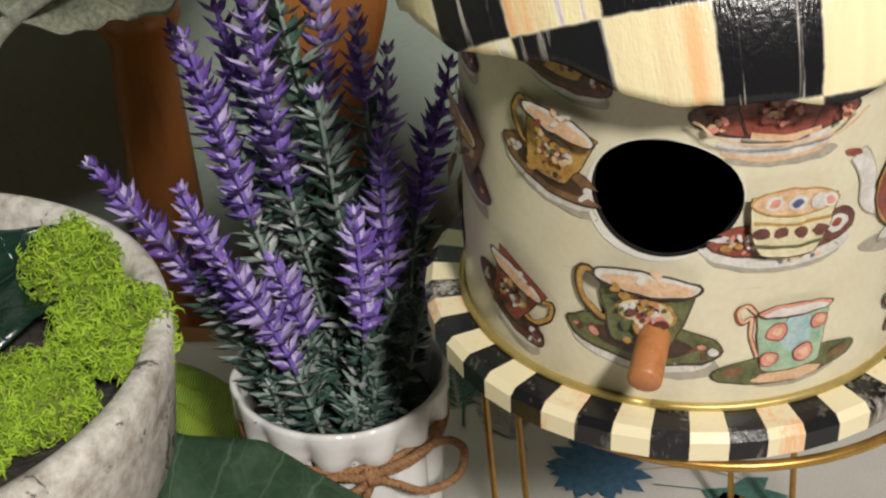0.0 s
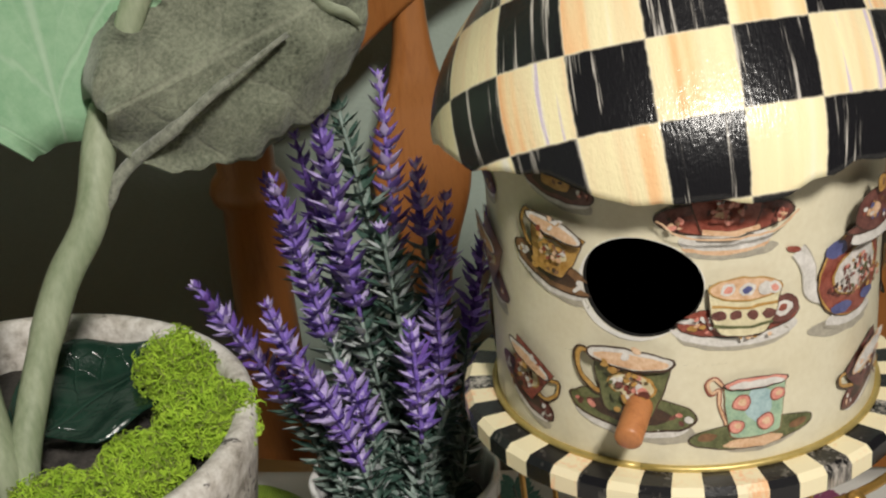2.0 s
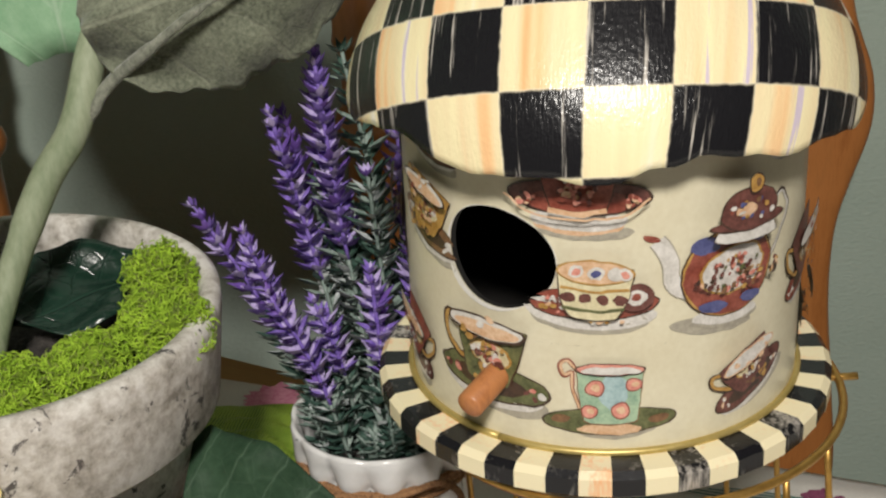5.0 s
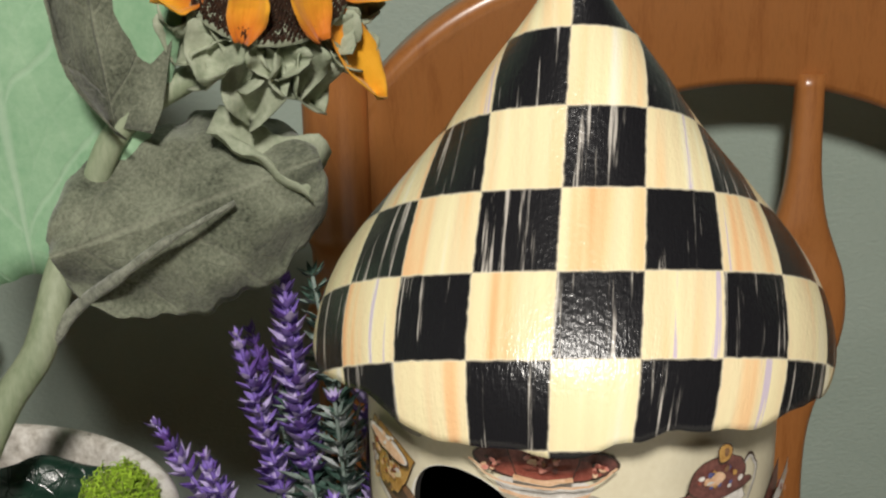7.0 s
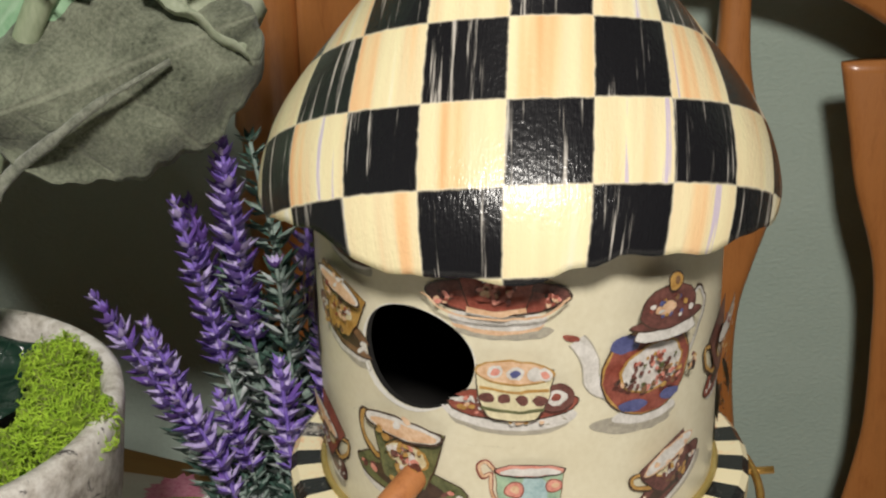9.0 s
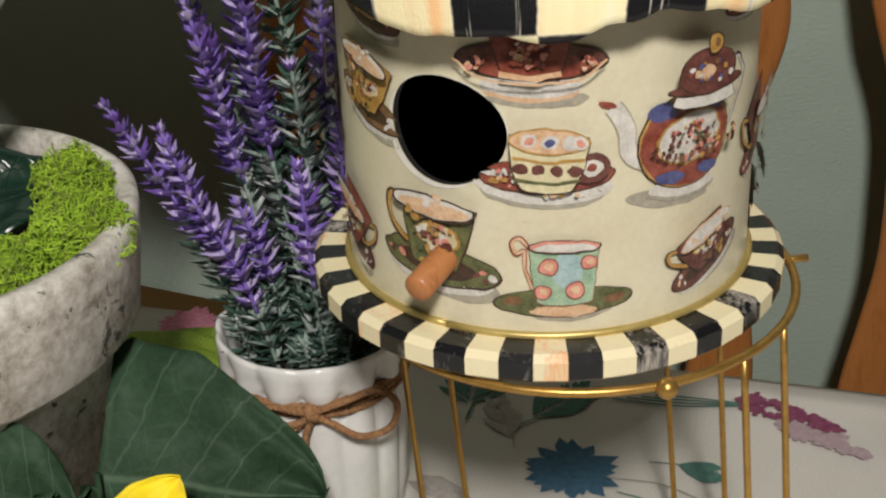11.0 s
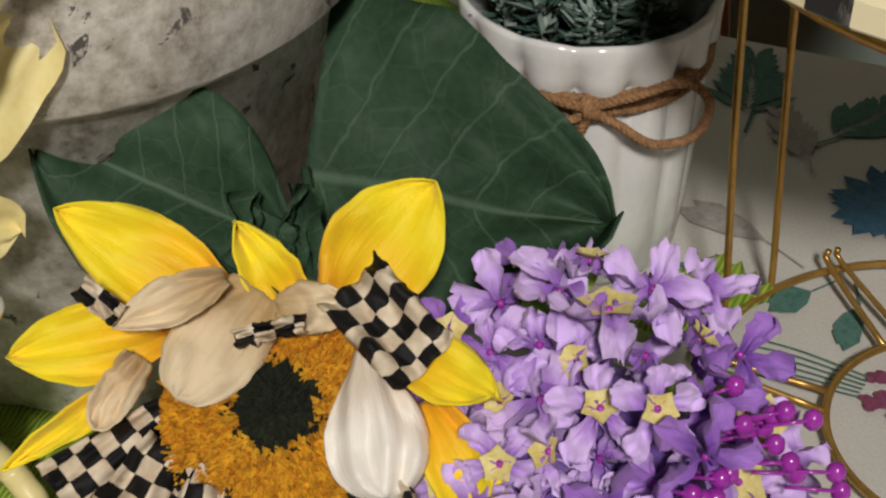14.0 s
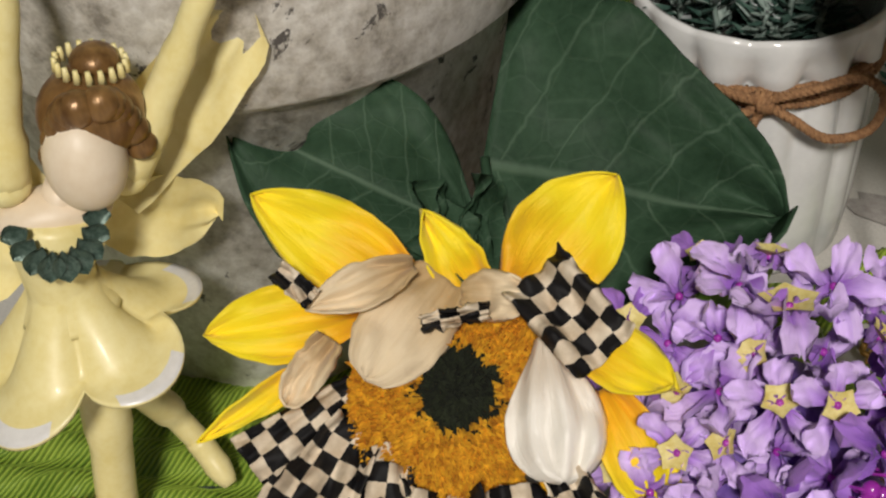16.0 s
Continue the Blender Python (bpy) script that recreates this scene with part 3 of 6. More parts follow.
def ribbed_pot():
    t = thing("ceramic_pot", (*VASE, 0), "small white ribbed ceramic pot with a scalloped neck, tied with twine", "pot")
    bm = bmesh.new()

    def flute(r, z, a):
        deep = 0.0 if z < 0.002 else 0.0013 * min(1, z / 0.02) * (1.0 if z < 0.05 else 1.0 + 1.6 * (z - 0.05) / 0.026 if z < 0.076 else max(0.5, 3.6 * (0.096 - z) / 0.020))
        fold = abs(math.cos(7 * a)) ** 0.8
        return r + deep * fold * 1.6 - deep, z - (0.0011 * (1 - fold) if z > 0.088 else 0.0)

    prof = [(0.028, 0.0), (0.033, 0.0006), (0.0345, 0.003), (0.036, 0.02), (0.0372, 0.045), (0.0376, 0.066), (0.0366, 0.073), (0.0368, 0.0775), (0.0392, 0.0805), (0.0396, 0.084), (0.0405, 0.0895), (0.0413, 0.0945), (0.0406, 0.0965), (0.0388, 0.096), (0.0375, 0.091), (0.0355, 0.072), (0.0345, 0.055)]
    lathe(bm, prof, 144, ripple=flute)
    part("pot_body", bm, M_white, t)
    bm = bmesh.new()
    lathe(bm, [(0.0300, 0.0685), (0.0358, 0.0690), (0.0358, 0.0705), (0.0300, 0.0710)], 48)
    part("pot_liner", bm, M_soil, t, "dark foam in the pot")
    return t


ribbed_pot()
# ---------------------------------------------------------------- plant materials
def leaf_mat(name, a, b, vein, rough=0.5, veins=6.0, strength=0.8, sheen=0.0, relief=0.4, fleck=300.0, gloss=0.5):
    """Leaf colour with a midrib and slanting side veins from the leaf's own map."""
    m, nt, p = material(name)
    uv = nt.nodes.new("ShaderNodeUVMap")
    sep = nt.nodes.new("ShaderNodeSeparateXYZ")
    nt.links.new(uv.outputs[0], sep.inputs[0])
    vec = coords(nt)
    wob = noise_tex(nt, uv.outputs[0], 5.0, 3)
    side = calc(nt, "ABSOLUTE", calc(nt, "ADD", calc(nt, "SUBTRACT", sep.outputs[0], 0.5), calc(nt, "MULTIPLY_ADD", wob, 0.03, -0.015)))
    rib = ramp(nt, side, [(0.006, (1, 1, 1)), (0.022, (0, 0, 0))])
    wave = calc(nt, "FRACT", calc(nt, "ADD", calc(nt, "MULTIPLY_ADD", side, -0.9 * veins * 0.55, calc(nt, "MULTIPLY", sep.outputs[1], veins)), calc(nt, "MULTIPLY", wob, 0.45)))
    line = ramp(nt, calc(nt, "ABSOLUTE", calc(nt, "SUBTRACT", wave, 0.5)), [(0.012, (1, 1, 1)), (0.05, (0, 0, 0))])
    cells = node(nt, "ShaderNodeTexVoronoi", Scale=9.0)
    cells.feature = "DISTANCE_TO_EDGE"
    nt.links.new(uv.outputs[0], cells.inputs["Vector"])
    net = ramp(nt, cells.outputs["Distance"], [(0.0, (1, 1, 1)), (0.045, (0, 0, 0))])
    web = calc(nt, "MAXIMUM", rib, calc(nt, "MAXIMUM", calc(nt, "MULTIPLY", line, 0.6), calc(nt, "MULTIPLY", net, 0.22)))
    big, fine = noise_tex(nt, vec, 45, 4), noise_tex(nt, vec, fleck, 4, 0.65)
    base = ramp(nt, calc(nt, "MULTIPLY_ADD", fine, 0.45, calc(nt, "MULTIPLY", big, 0.55)), [(0.33, a), (0.66, b)])
    nt.links.new(mix_colour(nt, calc(nt, "MULTIPLY", web, strength), base, vein), p.inputs["Base Color"])
    p.inputs["Roughness"].default_value = rough
    p.inputs["Specular IOR Level"].default_value = gloss
    p.inputs["Sheen Weight"].default_value = sheen
    bump(nt, p, calc(nt, "SUBTRACT", calc(nt, "MULTIPLY", fine, 0.4), web), relief, 0.0007)
    return m


def petal_mat(name, root, tip, rough=0.6):
    """Silky petal: deeper towards its root, with fine lengthwise ribs."""
    m, nt, p = material(name)
    uv = nt.nodes.new("ShaderNodeUVMap")
    sep = nt.nodes.new("ShaderNodeSeparateXYZ")
    nt.links.new(uv.outputs[0], sep.inputs[0])
    mp = nt.nodes.new("ShaderNodeMapping")
    mp.inputs["Scale"].default_value = (16, 1.4, 1)
    nt.links.new(uv.outputs[0], mp.inputs[0])
    ribs = noise_tex(nt, mp.outputs[0], 1.0, 4, 0.6)
    cloudy = noise_tex(nt, coords(nt), 70, 4)
    along = calc(nt, "ADD", calc(nt, "MULTIPLY_ADD", cloudy, 0.5, -0.25), calc(nt, "MULTIPLY_ADD", ribs, 0.35, calc(nt, "SUBTRACT", sep.outputs[1], 0.17)))
    nt.links.new(ramp(nt, along, [(0.1, root), (0.65, tip)]), p.inputs["Base Color"])
    p.inputs["Roughness"].default_value = rough
    p.inputs["Sheen Weight"].default_value = 0.15
    crumple = noise_tex(nt, coords(nt), 150, 3, 0.6, 0.8)
    bump(nt, p, calc(nt, "MULTIPLY_ADD", crumple, 0.8, ribs), 0.65, 0.0008)
    return m


M_lav1 = surface("lavender_violet", (0.15, 0.085, 0.40), (0.31, 0.21, 0.62), 300, 0.6, 900, 0)
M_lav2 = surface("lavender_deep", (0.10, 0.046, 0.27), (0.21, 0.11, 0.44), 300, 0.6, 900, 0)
M_lav3 = surface("lavender_pale", (0.40, 0.31, 0.62), (0.58, 0.50, 0.76), 300, 0.65, 900, 0)
M_sage1 = surface("grey_green_needle", (0.14, 0.20, 0.175), (0.32, 0.39, 0.35), 260, 0.65, 900, 0)
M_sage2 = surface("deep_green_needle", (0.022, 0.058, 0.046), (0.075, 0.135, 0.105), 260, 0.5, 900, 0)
M_sage3 = surface("frosted_needle", (0.36, 0.40, 0.40), (0.55, 0.58, 0.58), 260, 0.7, 900, 0)
M_moss = surface("lime_moss", (0.24, 0.42, 0.02), (0.50, 0.72, 0.06), 130, 0.8, 700, 0)
M_moss3 = surface("lime_moss_shaded", (0.10, 0.17, 0.008), (0.22, 0.33, 0.02), 200, 0.9, 900, 0.3)
M_moss2 = surface("olive_moss", (0.12, 0.17, 0.03), (0.30, 0.36, 0.08), 130, 0.85, 700, 0)
M_darkleaf = leaf_mat("deep_green_leaf", (0.018, 0.043, 0.022), (0.044, 0.088, 0.050), (0.22, 0.32, 0.22), 0.60, 6, 0.26, gloss=0.16)
M_gloss_leaf = leaf_mat("glossy_black_green_leaf", (0.006, 0.022, 0.014), (0.014, 0.042, 0.028), (0.03, 0.07, 0.05), 0.22, 6, 0.4, relief=0.8)
M_greyleaf = leaf_mat("grey_felt_leaf", (0.020, 0.026, 0.014), (0.25, 0.27, 0.195), (0.36, 0.37, 0.28), 0.95, 3.0, 0.22, sheen=0.2, relief=1.0, fleck=650)
M_mintleaf = leaf_mat("pale_mint_leaf", (0.20, 0.38, 0.22), (0.32, 0.50, 0.32), (0.45, 0.58, 0.44), 0.6, 5, 0.5)
M_stem = surface("sage_stem", (0.19, 0.24, 0.14), (0.34, 0.38, 0.26), 60, 0.6, 500, 0.35, stretch=(1, 1, 0.3), coat=0.05)
M_straw = surface("straw_leaf", (0.30, 0.25, 0.13), (0.48, 0.42, 0.25), 90, 0.75, 500, 0.4)
M_fuzz = surface("grey_felt_stalk", (0.10, 0.11, 0.08), (0.30, 0.31, 0.25), 200, 0.95, 900, 0.9, sheen=0.3, depth=0.0012)
M_sepal = surface("sage_sepal", (0.24, 0.28, 0.19), (0.40, 0.43, 0.32), 90, 0.8, 500, 0.4)
M_orange = petal_mat("orange_petal", (0.62, 0.17, 0.008), (0.88, 0.42, 0.02))
M_yellow = petal_mat("yellow_petal", (0.90, 0.42, 0.003), (0.96, 0.76, 0.010))
M_tan = petal_mat("dried_tan_petal", (0.50, 0.34, 0.16), (0.80, 0.65, 0.44), 0.75)
M_pearl = petal_mat("pearl_white_petal", (0.72, 0.62, 0.50), (0.92, 0.87, 0.79), 0.42)
M_seed = surface("brown_seed_head", (0.022, 0.010, 0.006), (0.10, 0.045, 0.022), 500, 0.8, 1500, 0.9, depth=0.001)
M_gold = surface("gold_plush", (0.50, 0.19, 0.006), (0.92, 0.52, 0.025), 350, 0.9, 1200, 0.9, depth=0.001)
M_eye = surface("black_green_plush", (0.006, 0.008, 0.004), (0.022, 0.03, 0.010), 350, 0.9, 1200, 0.9, depth=0.001)
M_lilac = petal_mat("lilac_petal", (0.34, 0.14, 0.58), (0.73, 0.53, 0.94))
M_violet = petal_mat("violet_petal", (0.18, 0.05, 0.38), (0.38, 0.18, 0.62))
M_fleye = surface("yellow_flower_eye", (0.66, 0.52, 0.14), (0.84, 0.74, 0.34), 400, 0.6, 900, 0.2)
M_magenta = surface("magenta_bud", (0.30, 0.02, 0.34), (0.45, 0.05, 0.48), 200, 0.25, 900, 0, coat=0.4)
M_lime = petal_mat("lime_leaf", (0.18, 0.34, 0.03), (0.36, 0.52, 0.08))
M_twine = surface("brown_twine", (0.17, 0.08, 0.035), (0.44, 0.24, 0.11), 500, 0.85, 1500, 0.8, depth=0.0006)


def ribbon_mat():
    """Woven satin ribbon in black and cream squares, from a map in squares."""
    m, nt, p = material("checked_ribbon")
    uv = nt.nodes.new("ShaderNodeUVMap")
    sep = nt.nodes.new("ShaderNodeSeparateXYZ")
    nt.links.new(uv.outputs[0], sep.inputs[0])
    wob = noise_tex(nt, uv.outputs[0], 1.6, 3)
    u = calc(nt, "ADD", sep.outputs[0], calc(nt, "MULTIPLY_ADD", wob, 0.16, -0.08))
    v = calc(nt, "ADD", sep.outputs[1], calc(nt, "MULTIPLY_ADD", wob, -0.16, 0.08))
    odd = calc(nt, "FLOORED_MODULO", calc(nt, "ADD", calc(nt, "FLOOR", u), calc(nt, "FLOOR", v)), 2.0)
    cloudy, weave = noise_tex(nt, uv.outputs[0], 0.9, 3), noise_tex(nt, uv.outputs[0], 22, 2)
    tone = calc(nt, "MULTIPLY_ADD", weave, 0.3, calc(nt, "MULTIPLY", cloudy, 0.7))
    cream = ramp(nt, tone, [(0.32, (0.52, 0.40, 0.27)), (0.60, (0.80, 0.69, 0.54))])
    black = ramp(nt, tone, [(0.32, (0.003, 0.003, 0.004)), (0.66, (0.010, 0.009, 0.010))])
    nt.links.new(mix_colour(nt, odd, black, cream), p.inputs["Base Color"])
    p.inputs["Roughness"].default_value = 0.6
    p.inputs["Specular IOR Level"].default_value = 0.25
    bump(nt, p, weave, 0.3, 0.0004)
    return m


M_ribbon = ribbon_mat()


# ---------------------------------------------------------------- plant shapes
def blade(bm, base, tip, normal, width, shape="ovate", cup=0.0, wave=0.0, droop=0.0, nu=10, nv=16, mat=0, lift=0.0, seed=0.0, crease=0.0, squares=0.0):
    """A leaf or petal from base to tip, facing normal, with a map across (0..1) and along (0..1)."""
    base, tip, normal = Vector(base), Vector(tip), Vector(normal).normalized()
    along = tip - base
    length = along.length
    along.normalize()
    side = along.cross(normal).normalized()
    normal = side.cross(along).normalized()
    uv = bm.loops.layers.uv.verify()
    rows, place = [], {}
    for j in range(nv + 1):
        v = j / nv
        if shape == "delta":
            w = min(1.0, 0.86 + 2.0 * v) * (1 - v) ** 0.58
        elif shape == "petal":
            w = max(0.0, math.sin(math.pi * (0.10 + 0.90 * v) ** 1.12)) ** 0.78
        elif shape == "disc":
            w = math.sqrt(max(0.0, 1 - (2 * (0.01 + 0.985 * v) - 1) ** 2)) ** 0.9
        elif shape == "round":
            w = math.sqrt(max(0.0, 1 - (2 * (0.12 + 0.88 * v) - 1) ** 2)) ** 0.8
        elif shape == "drop":
            w = (0.20 + 0.80 * math.sin(math.pi * 0.5 * min(1.0, v / 0.62)) ** 1.4) * (1.0 if v < 0.62 else max(0.0, 1 - ((v - 0.62) / 0.381) ** 2.2) ** 0.5)
        elif shape == "lobe":
            w = (0.26 + 0.74 * math.sin(math.pi * min(1.0, v * 0.60)) ** 1.3) * (1.0 if v < 0.8 else math.sqrt(max(0.0, 1 - ((v - 0.8) / 0.21) ** 2)))
            w *= 1 + 0.07 * math.sin(19 * v + seed) + 0.05 * math.sin(37 * v + 2 * seed)
        elif shape == "felt":
            w = math.sqrt(max(0.0, 1 - (2 * (0.012 + 0.976 * v) - 1) ** 2)) ** 0.85
            w *= 1 + 0.03 * math.sin(23 * v + seed) + 0.025 * math.sin(61 * v)
        elif shape == "strip":
            w = 1.0
        elif shape == "fan":
            w = 0.48 + 0.52 * v
        else:
            w = max(0.0, math.sin(math.pi * (0.04 + 0.96 * v))) ** 0.8
        row = []
        for i in range(nu + 1):
            u = -1 + 2 * i / nu
            rough = wave * noise.noise((u * 2.1 + seed, v * 3.1 + seed * 1.7, seed))
            edge = 1 + 0.25 * wave / max(width, 1e-4) * noise.noise((v * 9 + seed, u, seed)) * abs(u)
            h = cup * width * (u * u - 0.3) + rough * (0.4 + abs(u)) - droop * length * v * v + lift - crease * width * max(0.0, 0.25 - abs(u))
            if shape == "drop":
                h += 0.0017 * math.cos(9.5 * u + 1.5 * math.sin(3 * v)) * w * (0.4 + 0.6 * v)
            vert = bm.verts.new(base + along * (v * length) + side * (u * w * width * 0.5 * edge) + normal * h)
            place[vert] = (0.5 + 0.5 * u, v) if not squares else (50 + u * w * width * 0.5 / squares, 50 + v * length / squares)
            row.append(vert)
        rows.append(row)
    for a, b in zip(rows, rows[1:]):
        for i in range(nu):
            try:
                f = bm.faces.new((a[i], a[i + 1], b[i + 1], b[i]))
            except ValueError:
                continue
            f.material_index = mat
            for loop in f.loops:
                loop[uv].uv = place[loop.vert]


def sheet(ob, t=0.0006):
    sol = ob.modifiers.new("thickness", "SOLIDIFY")
    sol.thickness, sol.offset = t, 0
    return ob


def bud(bm, root, way, cross, s, wide, mat, curl):
    """A small pointed floret or needle leaf, keeled along its middle."""
    face = cross.cross(way)
    v = [bm.verts.new(root), bm.verts.new(root + way * s * 0.45 + cross * wide), bm.verts.new(root + way * s * 0.45 - cross * wide), bm.verts.new(root + way * s * 0.5 - face * wide * 0.8), bm.verts.new(root + way * s + curl)]
    for tri in ((0, 1, 3), (0, 3, 2), (1, 4, 3), (3, 4, 2)):
        bm.faces.new([v[z] for z in tri]).material_index = mat


def stalk(bm, base, tip, rng, bend=(0, 0, 0), purple=0.5, dark=False, fat=1.0):
    """A sprig of artificial lavender: a frosted stem, needle leaves below, whorls of violet florets above."""
    base, tip = Vector(base), Vector(tip)
    mid = (base + tip) / 2 + Vector(bend)
    line = curve([base, mid, tip], 14)
    length = (tip - base).length
    split = int((1 - purple) * (len(line) - 1))
    tube(bm, line[:split + 1], 0.0009, 5, mat=3)
    if purple > 0:
        tube(bm, line[split:], [0.0009] * (len(line) - split - 1) + [0.0004], 5, mat=1 if dark else 0)
    whorls = max(9, int(length / 0.0064))
    for w in range(whorls):
        t = 0.08 + 0.92 * w / (whorls - 1)
        q = t * (len(line) - 1)
        i = min(int(q), len(line) - 2)
        p = line[i].lerp(line[i + 1], q - i)
        d = (line[i + 1] - line[i]).normalized()
        a = d.orthogonal().normalized()
        b = d.cross(a)
        top = t > 1 - purple
        near_tip = max(0.0, t - 0.80) / 0.20
        size = (0.0092 if top else 0.0108) * fat * (1.0 - 0.45 * near_tip)
        count = 7 if top else 8
        for k in range(count):
            ang = 2 * math.pi * (k / count + 0.382 * w) + rng.uniform(-0.3, 0.3)
            out = math.cos(ang) * a + math.sin(ang) * b
            if top:
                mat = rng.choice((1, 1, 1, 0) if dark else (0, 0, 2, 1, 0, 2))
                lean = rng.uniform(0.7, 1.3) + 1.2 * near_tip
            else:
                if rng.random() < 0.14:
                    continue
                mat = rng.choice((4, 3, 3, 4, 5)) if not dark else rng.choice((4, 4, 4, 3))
                lean = rng.uniform(0.45, 1.2)
            way = (out + d * lean).normalized()
            s = size * rng.uniform(0.7, 1.2)
            cross = way.cross(d).normalized()
            bud(bm, p + out * 0.0007 + d * rng.uniform(-0.0012, 0.0012), way, cross, s, s * (0.235 if top else 0.17), mat, out * s * (0.16 if top else 0.10))
            if top and k % 2 == 0 and t < 0.9:
                way = (out * 1.3 + d).normalized()
                bud(bm, p + out * 0.0007, way, way.cross(d).normalized(), s * 0.5, s * 0.16, 2 if not dark else 0, out * 0.0004)


LAV = [M_lav1, M_lav2, M_lav3, M_sage1, M_sage2, M_sage3]


def lavender():
    t = thing("lavender_plant", (0, 0, 0), "artificial lavender with violet spikes and frosted needles in the ribbed pot", "plant")
    t.location = (*VASE, 0.077)
    rng = random.Random(5)
    o = Vector((*VASE, 0.077))
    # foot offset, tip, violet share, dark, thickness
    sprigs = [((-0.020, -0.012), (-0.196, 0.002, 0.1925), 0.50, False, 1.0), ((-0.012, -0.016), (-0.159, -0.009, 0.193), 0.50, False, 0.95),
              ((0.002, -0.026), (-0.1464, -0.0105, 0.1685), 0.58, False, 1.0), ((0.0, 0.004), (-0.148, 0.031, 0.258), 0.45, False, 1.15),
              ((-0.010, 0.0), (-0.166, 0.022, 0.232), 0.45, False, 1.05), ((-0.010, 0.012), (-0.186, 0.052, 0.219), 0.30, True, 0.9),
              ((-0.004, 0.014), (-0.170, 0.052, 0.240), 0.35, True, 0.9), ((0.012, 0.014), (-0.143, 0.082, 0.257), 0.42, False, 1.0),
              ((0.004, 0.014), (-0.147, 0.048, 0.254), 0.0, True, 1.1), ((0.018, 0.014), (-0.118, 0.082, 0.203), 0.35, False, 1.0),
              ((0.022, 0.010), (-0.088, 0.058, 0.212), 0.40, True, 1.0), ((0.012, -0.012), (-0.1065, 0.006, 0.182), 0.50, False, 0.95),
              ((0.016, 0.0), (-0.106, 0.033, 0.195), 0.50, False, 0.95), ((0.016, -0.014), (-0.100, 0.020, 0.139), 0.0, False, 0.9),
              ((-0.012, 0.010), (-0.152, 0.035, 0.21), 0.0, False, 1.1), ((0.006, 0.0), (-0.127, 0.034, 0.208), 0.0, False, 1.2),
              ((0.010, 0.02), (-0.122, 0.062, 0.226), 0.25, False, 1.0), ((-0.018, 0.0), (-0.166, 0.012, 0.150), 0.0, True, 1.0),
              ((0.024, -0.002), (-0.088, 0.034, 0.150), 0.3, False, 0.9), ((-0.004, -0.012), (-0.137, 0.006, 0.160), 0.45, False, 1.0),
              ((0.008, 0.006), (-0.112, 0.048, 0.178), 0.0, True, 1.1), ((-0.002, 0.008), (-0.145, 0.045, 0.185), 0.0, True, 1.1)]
    for (dx, dy), tip, share, dark, fat in sprigs:
        bm = bmesh.new()
        bend = (rng.uniform(-0.004, 0.004), rng.uniform(-0.004, 0.004), 0.004)
        stalk(bm, (dx, dy, 0.006), Vector(tip) - o, rng, bend, share + (0.08 if share > 0.3 else 0.0), dark, fat)
        part("sprig", bm, LAV, t)
    bm = bmesh.new()
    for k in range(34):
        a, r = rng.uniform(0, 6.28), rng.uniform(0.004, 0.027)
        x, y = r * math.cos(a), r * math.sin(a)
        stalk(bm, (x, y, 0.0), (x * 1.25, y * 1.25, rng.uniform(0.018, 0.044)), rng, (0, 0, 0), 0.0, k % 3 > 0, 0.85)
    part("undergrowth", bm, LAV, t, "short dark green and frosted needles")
    bm = bmesh.new()
    lathe(bm, [(0.030, -0.008), (0.0345, 0.0), (0.030, 0.003), (0.015, 0.005), (0.002, 0.0055)], 32)
    part("foam", bm, M_soil, t, "dark filling in the pot")
    return t


PLANT = lavender()


def rope(bm, points, radius):
    """Three thin strands twisted round the line of points."""
    pts = [Vector(p) for p in points]
    line, run = [], [0.0]
    for a, b in zip(pts, pts[1:]):
        n = max(1, int((b - a).length / 0.0006))
        line += [a.lerp(b, i / n) for i in range(n)]
    line.append(pts[-1])
    for a, b in zip(line, line[1:]):
        run.append(run[-1] + (b - a).length)
    for k in range(3):
        strand = []
        for i, p in enumerate(line):
            d = (line[min(i + 1, len(line) - 1)] - line[max(i - 1, 0)]).normalized()
            side = d.cross(Vector((0.21, 0.13, 0.97))).normalized()
            a = run[i] * 1150 + 2.094 * k
            strand.append(p + (side * math.cos(a) + d.cross(side) * math.sin(a)) * radius * 0.52)
        tube(bm, strand, radius * 0.62, 5)


